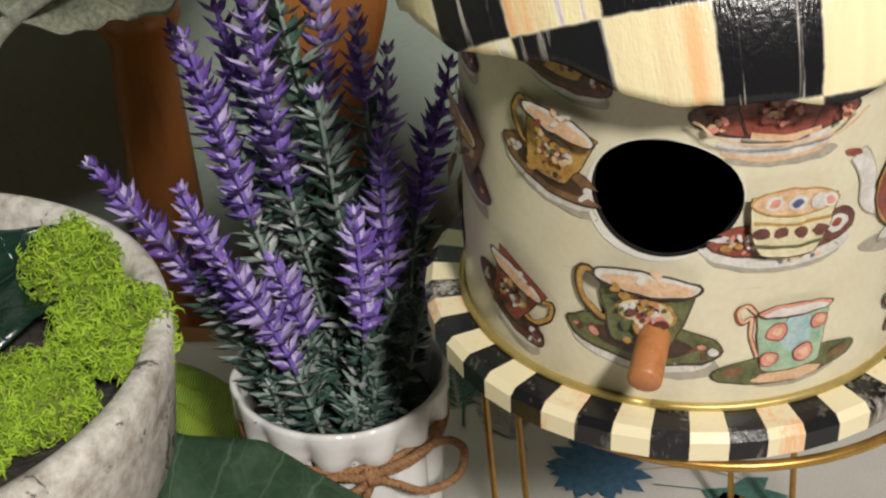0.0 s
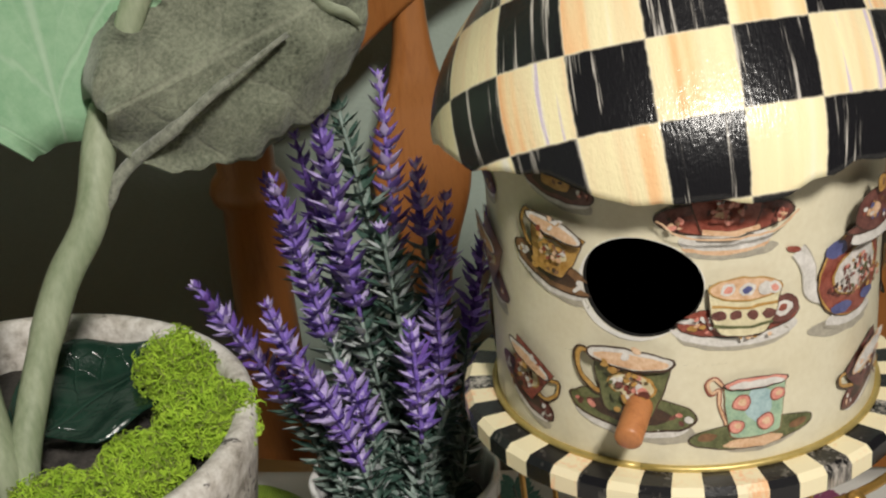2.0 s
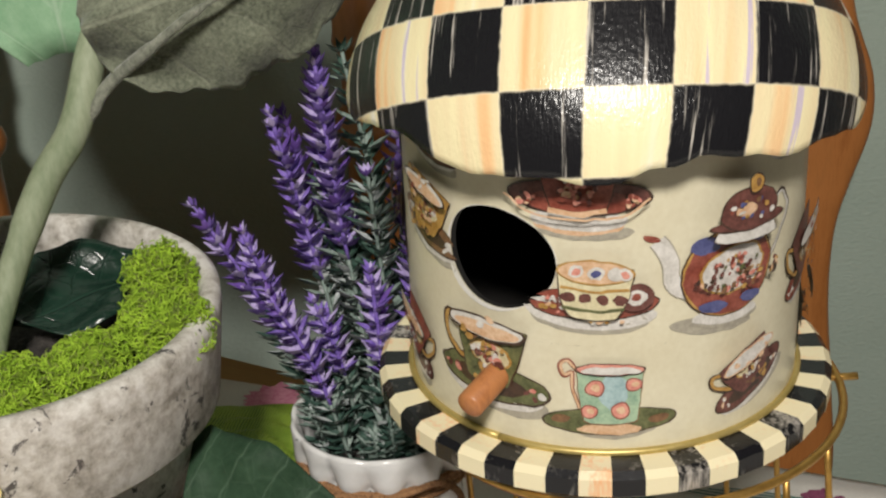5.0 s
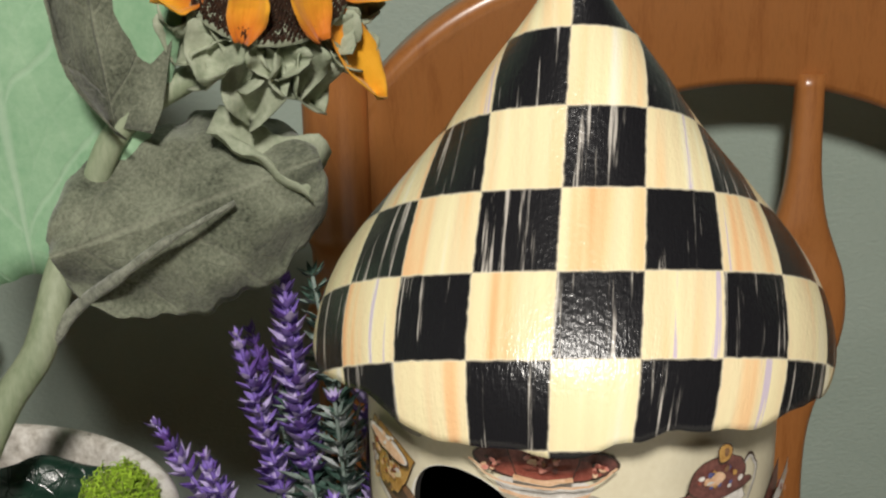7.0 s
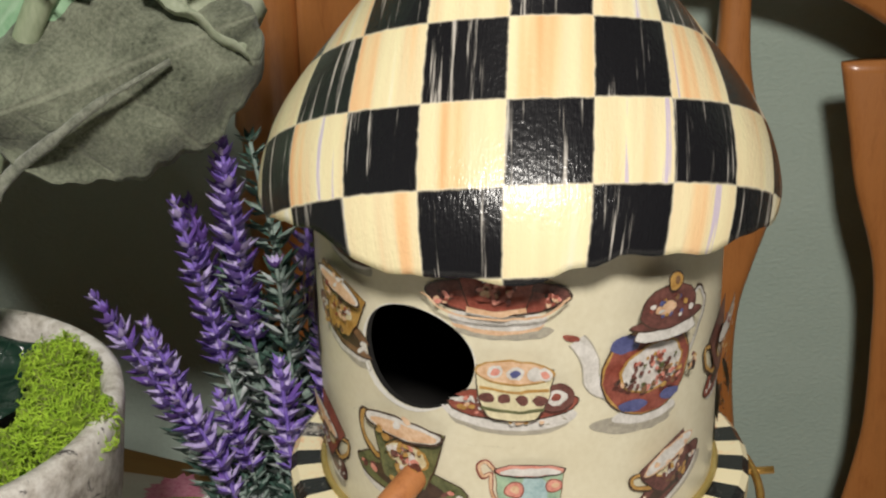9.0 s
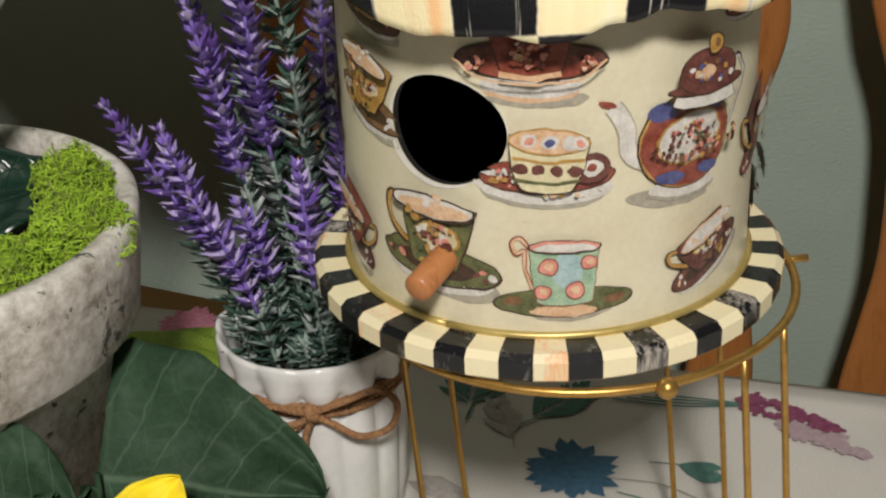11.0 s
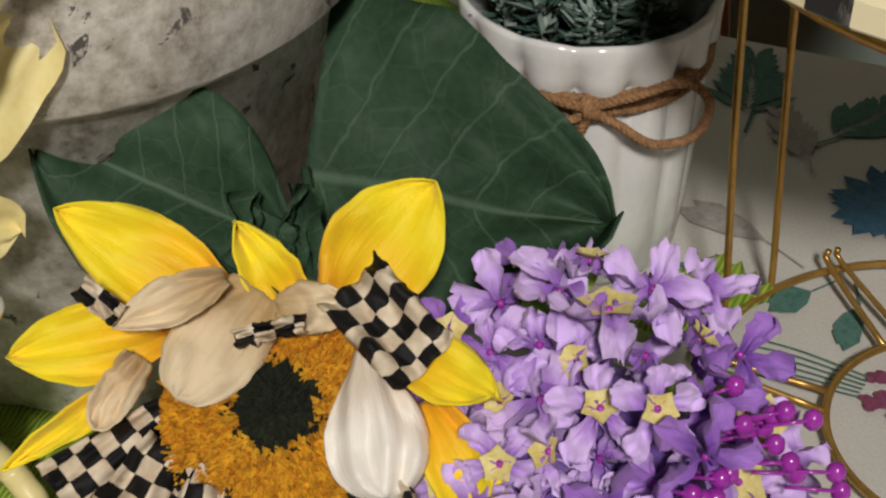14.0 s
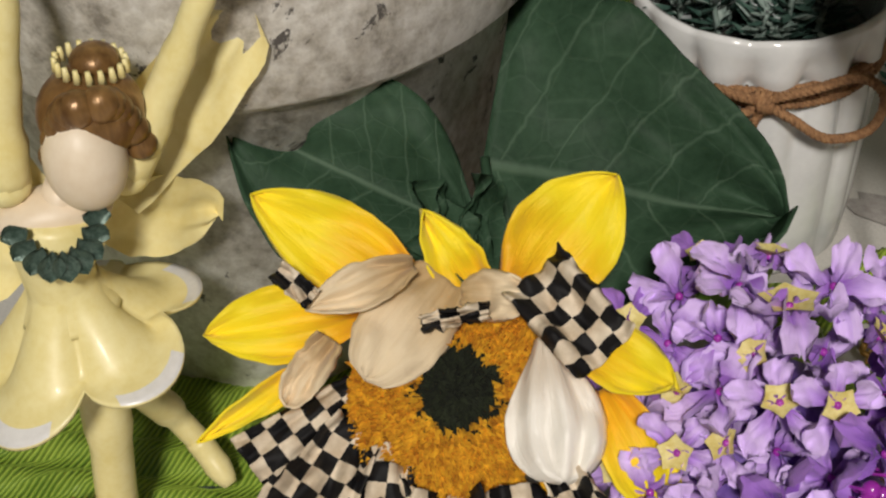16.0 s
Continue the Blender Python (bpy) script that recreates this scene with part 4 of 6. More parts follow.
def twine():
    t = thing("twine_bow", (*VASE, 0.0765), "brown jute twine tied in a bow round the pot's neck", "twine")
    front = math.radians(-57)
    for k, z in enumerate((-0.0025, 0.0, 0.0024)):
        bm = bmesh.new()
        ring = []
        for i in range(97):
            a = 2 * math.pi * i / 96
            ring.append((0.0392 * math.cos(a), 0.0392 * math.sin(a), z + 0.0008 * math.sin(3 * a + k)))
        rope(bm, ring, 0.00145)
        part("wrap", bm, M_twine, t)
    ox, oy = 0.0405 * math.cos(front), 0.0405 * math.sin(front)
    right, out = Vector((-math.sin(front), math.cos(front), 0)), Vector((math.cos(front), math.sin(front), 0))
    at = lambda x, y, d: Vector((ox, oy, 0)) + right * x + Vector((0, 0, y)) + out * d
    for name, line in (("loop", [(0.001, 0.001, 0.002), (0.013, 0.007, 0.005), (0.026, 0.011, 0.004), (0.034, 0.004, 0.003), (0.031, -0.007, 0.004), (0.019, -0.010, 0.005), (0.008, -0.004, 0.004), (0.001, -0.001, 0.002)]),
                       ("loop", [(-0.001, 0, 0.002), (-0.008, 0.004, 0.005), (-0.016, 0.006, 0.004), (-0.020, 0.002, 0.003), (-0.015, -0.003, 0.004), (-0.007, -0.003, 0.004), (-0.001, -0.001, 0.002)]),
                       ("tail", [(0, -0.001, 0.002), (-0.004, -0.012, 0.002), (-0.003, -0.024, 0.001)]), ("tail", [(-0.002, -0.001, 0.002), (-0.012, -0.010, 0.002), (-0.019, -0.014, 0.001)])):
        bm = bmesh.new()
        rope(bm, curve([at(*q) for q in line], 6), 0.00150)
        part(name, bm, M_twine, t)
    bm = bmesh.new()
    for k in range(3):
        rope(bm, curve([at(-0.003 + 0.002 * k, 0.003, 0.0015), at(-0.001 + 0.001 * k, 0.0, 0.0042), at(-0.002 + 0.002 * k, -0.003, 0.0015)], 5), 0.0017)
    part("knot", bm, M_twine, t)


twine()


# ---------------------------------------------------------------- moss and the tall sunflower in the clay pot
def moss_clump(at, r, mats, seed):
    t = thing("moss_clump", at, "springy lime green moss tucked inside the pot rim", "moss", "moss in the pot", "stuff")
    rng = random.Random(seed)
    bm = bmesh.new()
    got = bmesh.ops.create_icosphere(bm, subdivisions=4, radius=1)
    for v in got["verts"]:
        k = 1.02 + 0.38 * noise.noise(v.co * 2.0 + Vector((seed, 0, 0))) + 0.22 * noise.noise(v.co * 6 + Vector((0, seed, 0)))
        v.co = Vector((v.co.x * r[0], v.co.y * r[1], v.co.z * r[2])) * k
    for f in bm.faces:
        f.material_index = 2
    verts = [v.co.copy() for v in got["verts"]]
    # a springy tangle of short curled fronds over a heart darkened for shade
    for _ in range(int(66 * (r[0] + r[1]) * 1000)):
        p = rng.choice(verts)
        if p.z < -0.35 * r[2]:
            continue
        n = Vector((p.x / r[0] ** 2, p.y / r[1] ** 2, p.z / r[2] ** 2)).normalized()
        d = Vector((rng.gauss(0, 1), rng.gauss(0, 1), rng.gauss(0, 1)))
        d = (d - n * d.dot(n)).normalized()
        e = n.cross(d)
        p = p + d * rng.uniform(0, 0.0012) + e * rng.uniform(-0.001, 0.001)
        s = rng.uniform(0.0012, 0.0032)
        line = [p - n * 0.0005, p + n * s * 0.7 + d * s * 0.25, p + n * s * 1.0 + d * s * 0.8 + e * s * 0.3, p + n * s * 0.7 + d * s * 1.2 + e * s * 0.9]
        tube(bm, line, [0.00036, 0.00033, 0.00027, 0.00012], 3, mat=0 if rng.random() < 0.8 else 1, cap=False)
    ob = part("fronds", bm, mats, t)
    return t


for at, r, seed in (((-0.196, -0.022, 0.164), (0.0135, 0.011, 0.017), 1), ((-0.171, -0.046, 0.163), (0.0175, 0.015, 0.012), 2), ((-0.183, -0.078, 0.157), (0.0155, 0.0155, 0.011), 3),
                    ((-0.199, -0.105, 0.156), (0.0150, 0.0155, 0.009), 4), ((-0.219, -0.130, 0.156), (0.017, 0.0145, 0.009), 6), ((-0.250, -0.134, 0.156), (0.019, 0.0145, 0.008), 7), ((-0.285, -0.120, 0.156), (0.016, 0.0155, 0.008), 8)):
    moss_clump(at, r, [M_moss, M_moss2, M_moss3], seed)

CAM_SIDE = Vector((0.72, -0.66, 0.22))     # towards the open side of the table
E_S = Vector((0.675, 0.737, 0))            # across, as seen from there
PS = Vector((-0.17, -0.01, 0))


def across(s, z, deep=0.0):
    return PS + E_S * s + Vector((-0.737, 0.675, 0)) * deep + Vector((0, 0, z))


def tall_sunflower():
    t = thing("sunflower_plant", (-0.226, -0.09, 0.15), "tall artificial sunflower with felted grey leaves growing from the clay pot", "plant")
    o = Vector((-0.226, -0.09, 0.15))
    L = lambda p: Vector(p) - o
    bm = bmesh.new()
    tube(bm, curve([L(p) for p in ((-0.227, -0.094, 0.138), (-0.2280, -0.0949, 0.162), (-0.2382, -0.0869, 0.1913), (-0.2435, -0.0805, 0.2232), (-0.2472, -0.0754, 0.255), (-0.2494, -0.0716, 0.2864), (-0.252, -0.066, 0.33))], 5), [0.0065] * 5 + [0.0082] * 6 + [0.0088] * 10 + [0.008] * 10, 14)
    part("thick_stem", bm, M_stem, t)
    bm = bmesh.new()
    line = curve([L(p) for p in ((-0.222, -0.091, 0.138), (-0.2219, -0.0899, 0.1621), (-0.2202, -0.0726, 0.1939), (-0.2147, -0.0571, 0.222), (-0.2061, -0.0451, 0.2422), (-0.205, -0.0315, 0.2695), (-0.2000, -0.0215, 0.291), across(-0.012, 0.325, 0.012), across(0.02, 0.345, 0.012))], 5)
    tube(bm, line, [0.0058] * 12 + [0.0064] * 16 + [0.0052] * (len(line) - 28), 14)
    part("stem", bm, M_stem, t)
    bm = bmesh.new()
    tube(bm, curve([L((-0.2055, -0.045, 0.2411)), L((-0.1948, -0.034, 0.2583)), L(across(-0.018, 0.2745, -0.013)), L(across(0.0, 0.2885, -0.019)), L(across(0.026, 0.3005, -0.017))], 6), [0.0036] * 4 + [0.0026] * 9 + [0.0018] * 6 + [0.0010] * 6, 10)
    part("petiole", bm, M_fuzz, t, "grey felted leaf stalk")
    # papery husk and torn bark on the thick stem
    rng = random.Random(3)
    for p, q, w, m in (((-0.237, -0.089, 0.262), (-0.229, -0.082, 0.243), 0.012, M_pearl), ((-0.240, -0.083, 0.275), (-0.232, -0.078, 0.285), 0.010, M_sepal), ((-0.236, -0.088, 0.242), (-0.230, -0.082, 0.226), 0.010, M_sepal), ((-0.240, -0.088, 0.250), (-0.241, -0.082, 0.285), 0.008, M_lime)):
        bm = bmesh.new()
        blade(bm, L(p), L(q), CAM_SIDE, w, "round", 0.5, 0.012, 0, 12, 14, lift=0.008, seed=rng.uniform(0, 9))
        sheet(part("husk", bm, m, t, "papery dried husk"))
    # narrow withered leaf folded beside the stem
    bm = bmesh.new()
    blade(bm, L((-0.236, -0.100, 0.165)), L((-0.284, -0.090, 0.325)), CAM_SIDE, 0.0055, "ovate", 0.9, 0.003, 0.0, 8, 20, lift=0.006, seed=2, crease=0.3)
    sheet(part("long_leaf", bm, M_straw, t, "narrow straw-coloured folded leaf"))
    bm = bmesh.new()
    blade(bm, L((-0.242, -0.098, 0.195)), L((-0.300, -0.080, 0.335)), CAM_SIDE, 0.022, "ovate", 0.5, 0.005, 0.0, 8, 18, lift=0.0, seed=5, crease=0.1)
    sheet(part("long_leaf", bm, M_sepal, t, "long folded grey-green leaf"))
    # felted leaf seen from its underside, folded along the midrib
    bm = bmesh.new()
    blade(bm, L(across(-0.041, 0.281, -0.004)), L(across(0.060, 0.309, -0.001)), CAM_SIDE + Vector((0.05, 0, 0.25)), 0.074, "felt", -0.34, 0.016, 0.0, 34, 40, seed=4.3, crease=-0.14)
    sheet(part("felt_leaf", bm, M_greyleaf, t, "grey felted underside of a leaf"))
    bm = bmesh.new()
    blade(bm, L(across(0.020, 0.326, 0.000)), L(across(0.060, 0.305, -0.008)), (0.5, -0.3, 0.8), 0.026, "fan", 0.25, 0.008, 0.1, 12, 12, seed=7)
    sheet(part("curled_edge", bm, M_sepal, t, "pale upper side of the leaf, curled over"))
    # leaf widened and stretched above the view to throw shade on the wall
    bm = bmesh.new()
    blade(bm, L(across(-0.050, 0.266, 0.02)), L(across(-0.070, 0.530, 0.01)), (0.6, -0.6, 0.1), 0.150, "ovate", 0.06, 0.008, 0.02, 16, 24, seed=9)
    sheet(part("broad_leaf", bm, M_mintleaf, t, "broad pale green leaf, its unseen top lengthened to shade the wall"))
    bm = bmesh.new()
    blade(bm, L(across(-0.012, 0.325, 0.004)), L(across(-0.022, 0.425, 0.0)), (0.9, -0.2, 0.1), 0.05, "ovate", 0.3, 0.006, 0.0, 10, 14, seed=5)
    sheet(part("felt_leaf", bm, M_greyleaf, t))
    # flower head
    head = across(0.044, 0.379, 0.0)
    face = Vector((0.50, -0.42, 0.76)).normalized()
    side = E_S.copy()
    up = face.cross(side).normalized()
    side = up.cross(face)
    at = lambda x, y, d=0.0: L(head + side * x + up * y + face * d)
    bm = bmesh.new()
    rngd = random.Random(8)
    for k in range(1500):
        r = 0.030 * math.sqrt((k + 0.5) / 1500)
        a = k * 2.39996
        h = 0.006 * (1 - (r / 0.030) ** 2) + rngd.uniform(-0.0006, 0.0012)
        c = at(r * math.cos(a), r * math.sin(a), h)
        s = 0.0011
        tipv = bm.verts.new(c + face * 0.0030 + Vector((rngd.uniform(-1, 1), rngd.uniform(-1, 1), 0)) * 0.0005)
        ring = [bm.verts.new(c + (side * math.cos(q) + up * math.sin(q)) * s) for q in (0, 2.1, 4.2)]
        mat = 1 if r < 0.010 and rngd.random() < 0.8 else 0
        for i in range(3):
            bm.faces.new((ring[i], ring[(i + 1) % 3], tipv)).material_index = mat
    back = bmesh.new()
    part("seed_head", bm, [M_seed, M_sepal], t, "dark brown bristly seed head", smooth=False)
    m = Matrix.Translation(at(0, 0, -0.004)) @ face.to_track_quat("Z", "Y").to_matrix().to_4x4()
    lathe(back, [(0.006, -0.016), (0.016, -0.010), (0.028, -0.001), (0.031, 0.003), (0.027, 0.006)], 28)
    back.transform(m)
    part("receptacle", back, M_sepal, t)
    for a, r0, r1, w, curl, lift in ((-38, 0.022, 0.056, 0.019, 0.10, -0.030), (-112, 0.032, 0.014, 0.015, -0.4, 0.017), (-62, 0.034, 0.010, 0.016, -0.35, 0.022), (-18, 0.026, 0.058, 0.013, -0.25, 0.004), (2, 0.026, 0.060, 0.016, -0.3, 0.003),
                                     (-160, 0.026, 0.046, 0.014, -0.3, 0.003), (40, 0.026, 0.055, 0.018, -0.2, 0.0), (80, 0.026, 0.055, 0.018, -0.1, 0.0), (120, 0.026, 0.055, 0.018, -0.1, 0.0), (165, 0.026, 0.052, 0.018, -0.1, 0.0)):
        c, s = math.cos(math.radians(a)), math.sin(math.radians(a))
        bm = bmesh.new()
        blade(bm, at(r0 * c, r0 * s, 0.0), at(r1 * c, r1 * s, lift), face, w, "petal", 0.25, 0.003, curl, 8, 14, seed=a * 0.1, crease=0.1)
        sheet(part("petal", bm, M_orange, t, "orange petal"), 0.0005)
    for k in range(13):
        a = -170 + 13.5 * k * 1.0
        c, s = math.cos(math.radians(a)), math.sin(math.radians(a))
        bm = bmesh.new()
        out = 0.037 + 0.006 * math.sin(k * 2.7)
        blade(bm, at(0.022 * c, 0.022 * s, -0.006), at(out * c, out * s, -0.016 - 0.010 * (k % 3)), face, 0.024, "ovate", 0.35, 0.009, 0.12, 8, 12, seed=k * 1.3, crease=0.12)
        sheet(part("sepal", bm, M_sepal, t, "felted grey-green sepal"), 0.0006)
    return t


tall_sunflower()


def pot_leaf():
    for base, tip, w, seed in (((-0.235, -0.075, 0.158), (-0.212, 0.000, 0.166), 0.052, 1), ((-0.262, -0.075, 0.156), (-0.325, -0.055, 0.186), 0.055, 2)):
        t = thing("loose_leaf", base, "glossy dark green leaf lying on the soil", "leaf", "leaves on the soil")
        bm = bmesh.new()
        blade(bm, (0, 0, 0.004), Vector(tip) - Vector(base), (0.2, -0.2, 1), w, "ovate", 0.15, 0.008, 0.02, 12, 16, seed=seed)
        sheet(part("leaf_blade", bm, M_gloss_leaf, t))


pot_leaf()


# ---------------------------------------------------------------- wreath of flowers in front of the pots
def dark_leaves():
    for base, tip, normal, w, cup, seed, shape in (((-0.1485, -0.079, 0.0834), (-0.0795, -0.030, 0.0655), (0.25, -0.55, 0.80), 0.118, 0.12, 3.1, "delta"), ((-0.132, -0.108, 0.084), (-0.1852, -0.1372, 0.1140), (0.45, -0.60, 0.66), 0.054, 0.15, 6.2, "ovate")):
        t = thing("ivy_leaf", base, "large deep green fabric leaf with pale veins", "leaf", "leaves behind the sunflower")
        bm = bmesh.new()
        blade(bm, (0, 0, 0), Vector(tip) - Vector(base), normal, w, shape, cup, 0.016 if shape == "delta" else 0.007, 0.05, 26, 30, seed=seed, crease=0.08)
        sheet(part("leaf_blade", bm, M_darkleaf, t))
        bm = bmesh.new()
        tube(bm, curve([(0, 0, 0), Vector((-0.128, -0.098, 0.060)) - Vector(base), Vector((-0.125, -0.085, 0.0)) - Vector(base)], 6), 0.0014, 8)
        part("leaf_stalk", bm, M_darkleaf, t)


dark_leaves()

SF = Vector((-0.109, -0.141, 0.0635))
SF_N = Vector((0.48, -0.535, 0.695)).normalized()
SF_X = Vector((0.745, 0.667, 0.0)).normalized()
SF_X = (SF_X - SF_N * SF_X.dot(SF_N)).normalized()
SF_Y = SF_N.cross(SF_X)
PX = 0.35 / 2564


def low_sunflower():
    t = thing("sunflower", SF, "yellow fabric sunflower with dried petals and a checked ribbon", "flower")
    at = lambda x, y, d=0.0: SF_X * (x * PX) + SF_Y * (y * PX) + SF_N * d
    rng = random.Random(12)
    # plush centre: gold tufts round a dark eye
    bm = bmesh.new()
    for k in range(2600):
        r = 0.0258 * math.sqrt((k + 0.5) / 2600)
        a = k * 2.39996
        wide = 1.0
        dark = math.hypot(r * math.cos(a) - 0.001, (r * math.sin(a) - 0.002) * 0.9) < 0.0104 + rng.uniform(-0.0022, 0.0022)
        h = 0.005 * (1 - (r / 0.0258) ** 2) + (0.0 if dark else 0.0018)
        c = SF_X * (r * math.cos(a) * wide) + SF_Y * (r * math.sin(a)) + SF_N * h
        tip = bm.verts.new(c + SF_N * rng.uniform(0.0014, 0.0036) + (SF_X * math.cos(a) + SF_Y * math.sin(a)) * rng.uniform(0, 0.0022) + SF_X * rng.uniform(-0.0008, 0.0008) + SF_Y * rng.uniform(-0.001, 0.0004))
        s = rng.uniform(0.0008, 0.0015)
        ring = [bm.verts.new(c + (SF_X * math.cos(q) + SF_Y * math.sin(q)) * s) for q in (0, 2.1, 4.2)]
        for i in range(3):
            bm.faces.new((ring[i], ring[(i + 1) % 3], tip)).material_index = 1 if dark else 0
    part("plush_centre", bm, [M_gold, M_eye], t, "gold plush centre with a black-green eye", smooth=False)
    bm = bmesh.new()
    lathe(bm, [(0.006, -0.012), (0.020, -0.006), (0.0255, 0.0), (0.020, 0.0025), (0.003, 0.003)], 32)
    bm.transform(Matrix((SF_X, SF_Y, SF_N)).transposed().to_4x4())
    part("backing", bm, M_gold, t)
    bm = bmesh.new()
    lathe(bm, [(0.0088, 0.0), (0.0084, 0.0036), (0.005, 0.0047), (0.001, 0.0052)], 28, (0.001, 0.002))
    bm.transform(Matrix((SF_X, SF_Y, SF_N)).transposed().to_4x4())
    part("dark_eye", bm, M_eye, t, "black-green plush eye")
    petals = (((-55, 190), (-350, 385), 165, 0.14, 0.004, 0.16, -0.10), ((70, 150), (-40, 338), 100, 0.3, 0.006, 0.1, 0.0), ((120, 175), (318, 386), 205, 0.16, 0.004, 0.14, 0.10), ((-150, 165), (-452, 135), 150, 0.18, 0.0, 0.12, 0.0), ((-205, 95), (-468, -60), 52, 0.6, 0.0, 0.1, 0.0),
              ((215, 105), (378, -2), 118, 0.14, 0.024, 0.1, 0.0), ((265, 0), (372, -250), 118, 0.18, 0.022, 0.12, 0.0), ((60, -150), (90, -330), 120, 0.1, -0.012, 0.1, 0.0), ((-130, -150), (-240, -330), 110, 0.1, -0.012, 0.1, 0.0), ((170, -120), (250, -350), 110, 0.1, -0.010, 0.1, 0.0))
    for k, (a, b, w, cup, d, crease, twist) in enumerate(petals):
        bm = bmesh.new()
        blade(bm, at(*a, -0.002 + max(0.0, d - 0.01) * 0.5), at(*b, d), SF_N + SF_X * twist, w * PX, "petal", cup, 0.005, 0.06, 14, 24, seed=k * 2.1, crease=crease)
        sheet(part("petal", bm, M_yellow, t, "bright yellow petal"), 0.0005)
    for k, (a, b, w, m, d0, d1, shape, cup, nm) in enumerate((((-5, 215), (-152, 45), 165, M_tan, 0.005, 0.014, "round", -0.12, "dried tan petal"), ((-58, 236), (-250, 168), 84, M_tan, 0.012, 0.016, "petal", 0.30, "dried tan petal, folded up"), ((25, 185), (138, 168), 92, M_tan, 0.008, 0.012, "round", -0.2, "dried tan petal"),
                                                  ((-215, 115), (-300, 0), 70, M_tan, 0.006, 0.006, "round", 0.3, "dried tan petal"), ((168, 98), (184, -152), 182, M_pearl, 0.009, 0.017, "drop", -0.18, "pearly white silk petal"))):
        bm = bmesh.new()
        blade(bm, at(*a, d0), at(*b, d1), SF_N, w * PX, shape, cup, 0.0050 if m is M_tan else 0.0035, 0.06, 22, 24, seed=23 + 3 * k, crease=0.08)
        sheet(part("dried_petal", bm, m, t, nm), 0.0005)
    # checked ribbon: a tied loop, small ends, and gathered fans below the centre
    bow = (((150, 212), (268, 58), 132, "strip", 0.012, 0.020, 0.30, 0.010), ((-50, 132), (70, 150), 32, "strip", 0.012, 0.014, 0.4, 0.010), ((-295, 238), (-235, 182), 40, "strip", 0.018, 0.018, 0.4, 0.004),
           ((-175, 40), (-372, -105), 118, "fan", 0.000, 0.004, 0.2, 0.008), ((-170, -30), (-315, -250), 190, "fan", 0.002, 0.008, 0.22, 0.011), ((-120, -100), (-170, -420), 250, "fan", 0.005, 0.014, 0.20, 0.011),
           ((-20, -150), (-20, -420), 240, "fan", 0.007, 0.016, 0.20, 0.010), ((90, -150), (120, -420), 240, "fan", 0.008, 0.018, 0.18, 0.010), ((185, -125), (238, -290), 140, "fan", 0.010, 0.018, 0.2, 0.010), ((-150, -70), (-90, -330), 170, "fan", 0.003, 0.011, 0.3, 0.008))
    for k, (a, b, w, shape, d0, d1, cup, wave) in enumerate(bow):
        a = (a[0], a[1] - 14) if shape == "fan" else a
        bm = bmesh.new()
        blade(bm, at(*a, d0), at(*b, d1), SF_N, w * PX, shape, cup * (-1) ** k, wave, 0.0, 18, 22, seed=40 + 3 * k, squares=0.0048)
        sheet(part("ribbon_loop", bm, M_ribbon, t, "black and cream checked ribbon"), 0.0005)
    bm = bmesh.new()
    tube(bm, curve([(0, 0, -0.004), Vector((-0.122, -0.105, 0.045)) - SF, Vector((-0.128, -0.090, 0.004)) - SF, Vector((-0.10, -0.06, 0.002)) - SF], 6), 0.003, 10)
    part("stem", bm, M_darkleaf, t)
    for k, (a, b, w) in enumerate((((10, 190), (-20, 400), 105), ((60, 200), (75, 410), 85), ((-10, 230), (60, 300), 60), ((45, 180), (30, 300), 50), ((80, 230), (20, 380), 60))):
        bm = bmesh.new()
        blade(bm, at(*a, -0.012), at(*b, -0.004 - 0.003 * k), SF_N + SF_X * (0.8 - 0.4 * k), w * PX, "ovate", 0.6, 0.012, 0.1, 12, 16, seed=60 + k)
        sheet(part("bract", bm, M_darkleaf, t, "small crumpled dark green bract"), 0.0004)
    return t


low_sunflower()


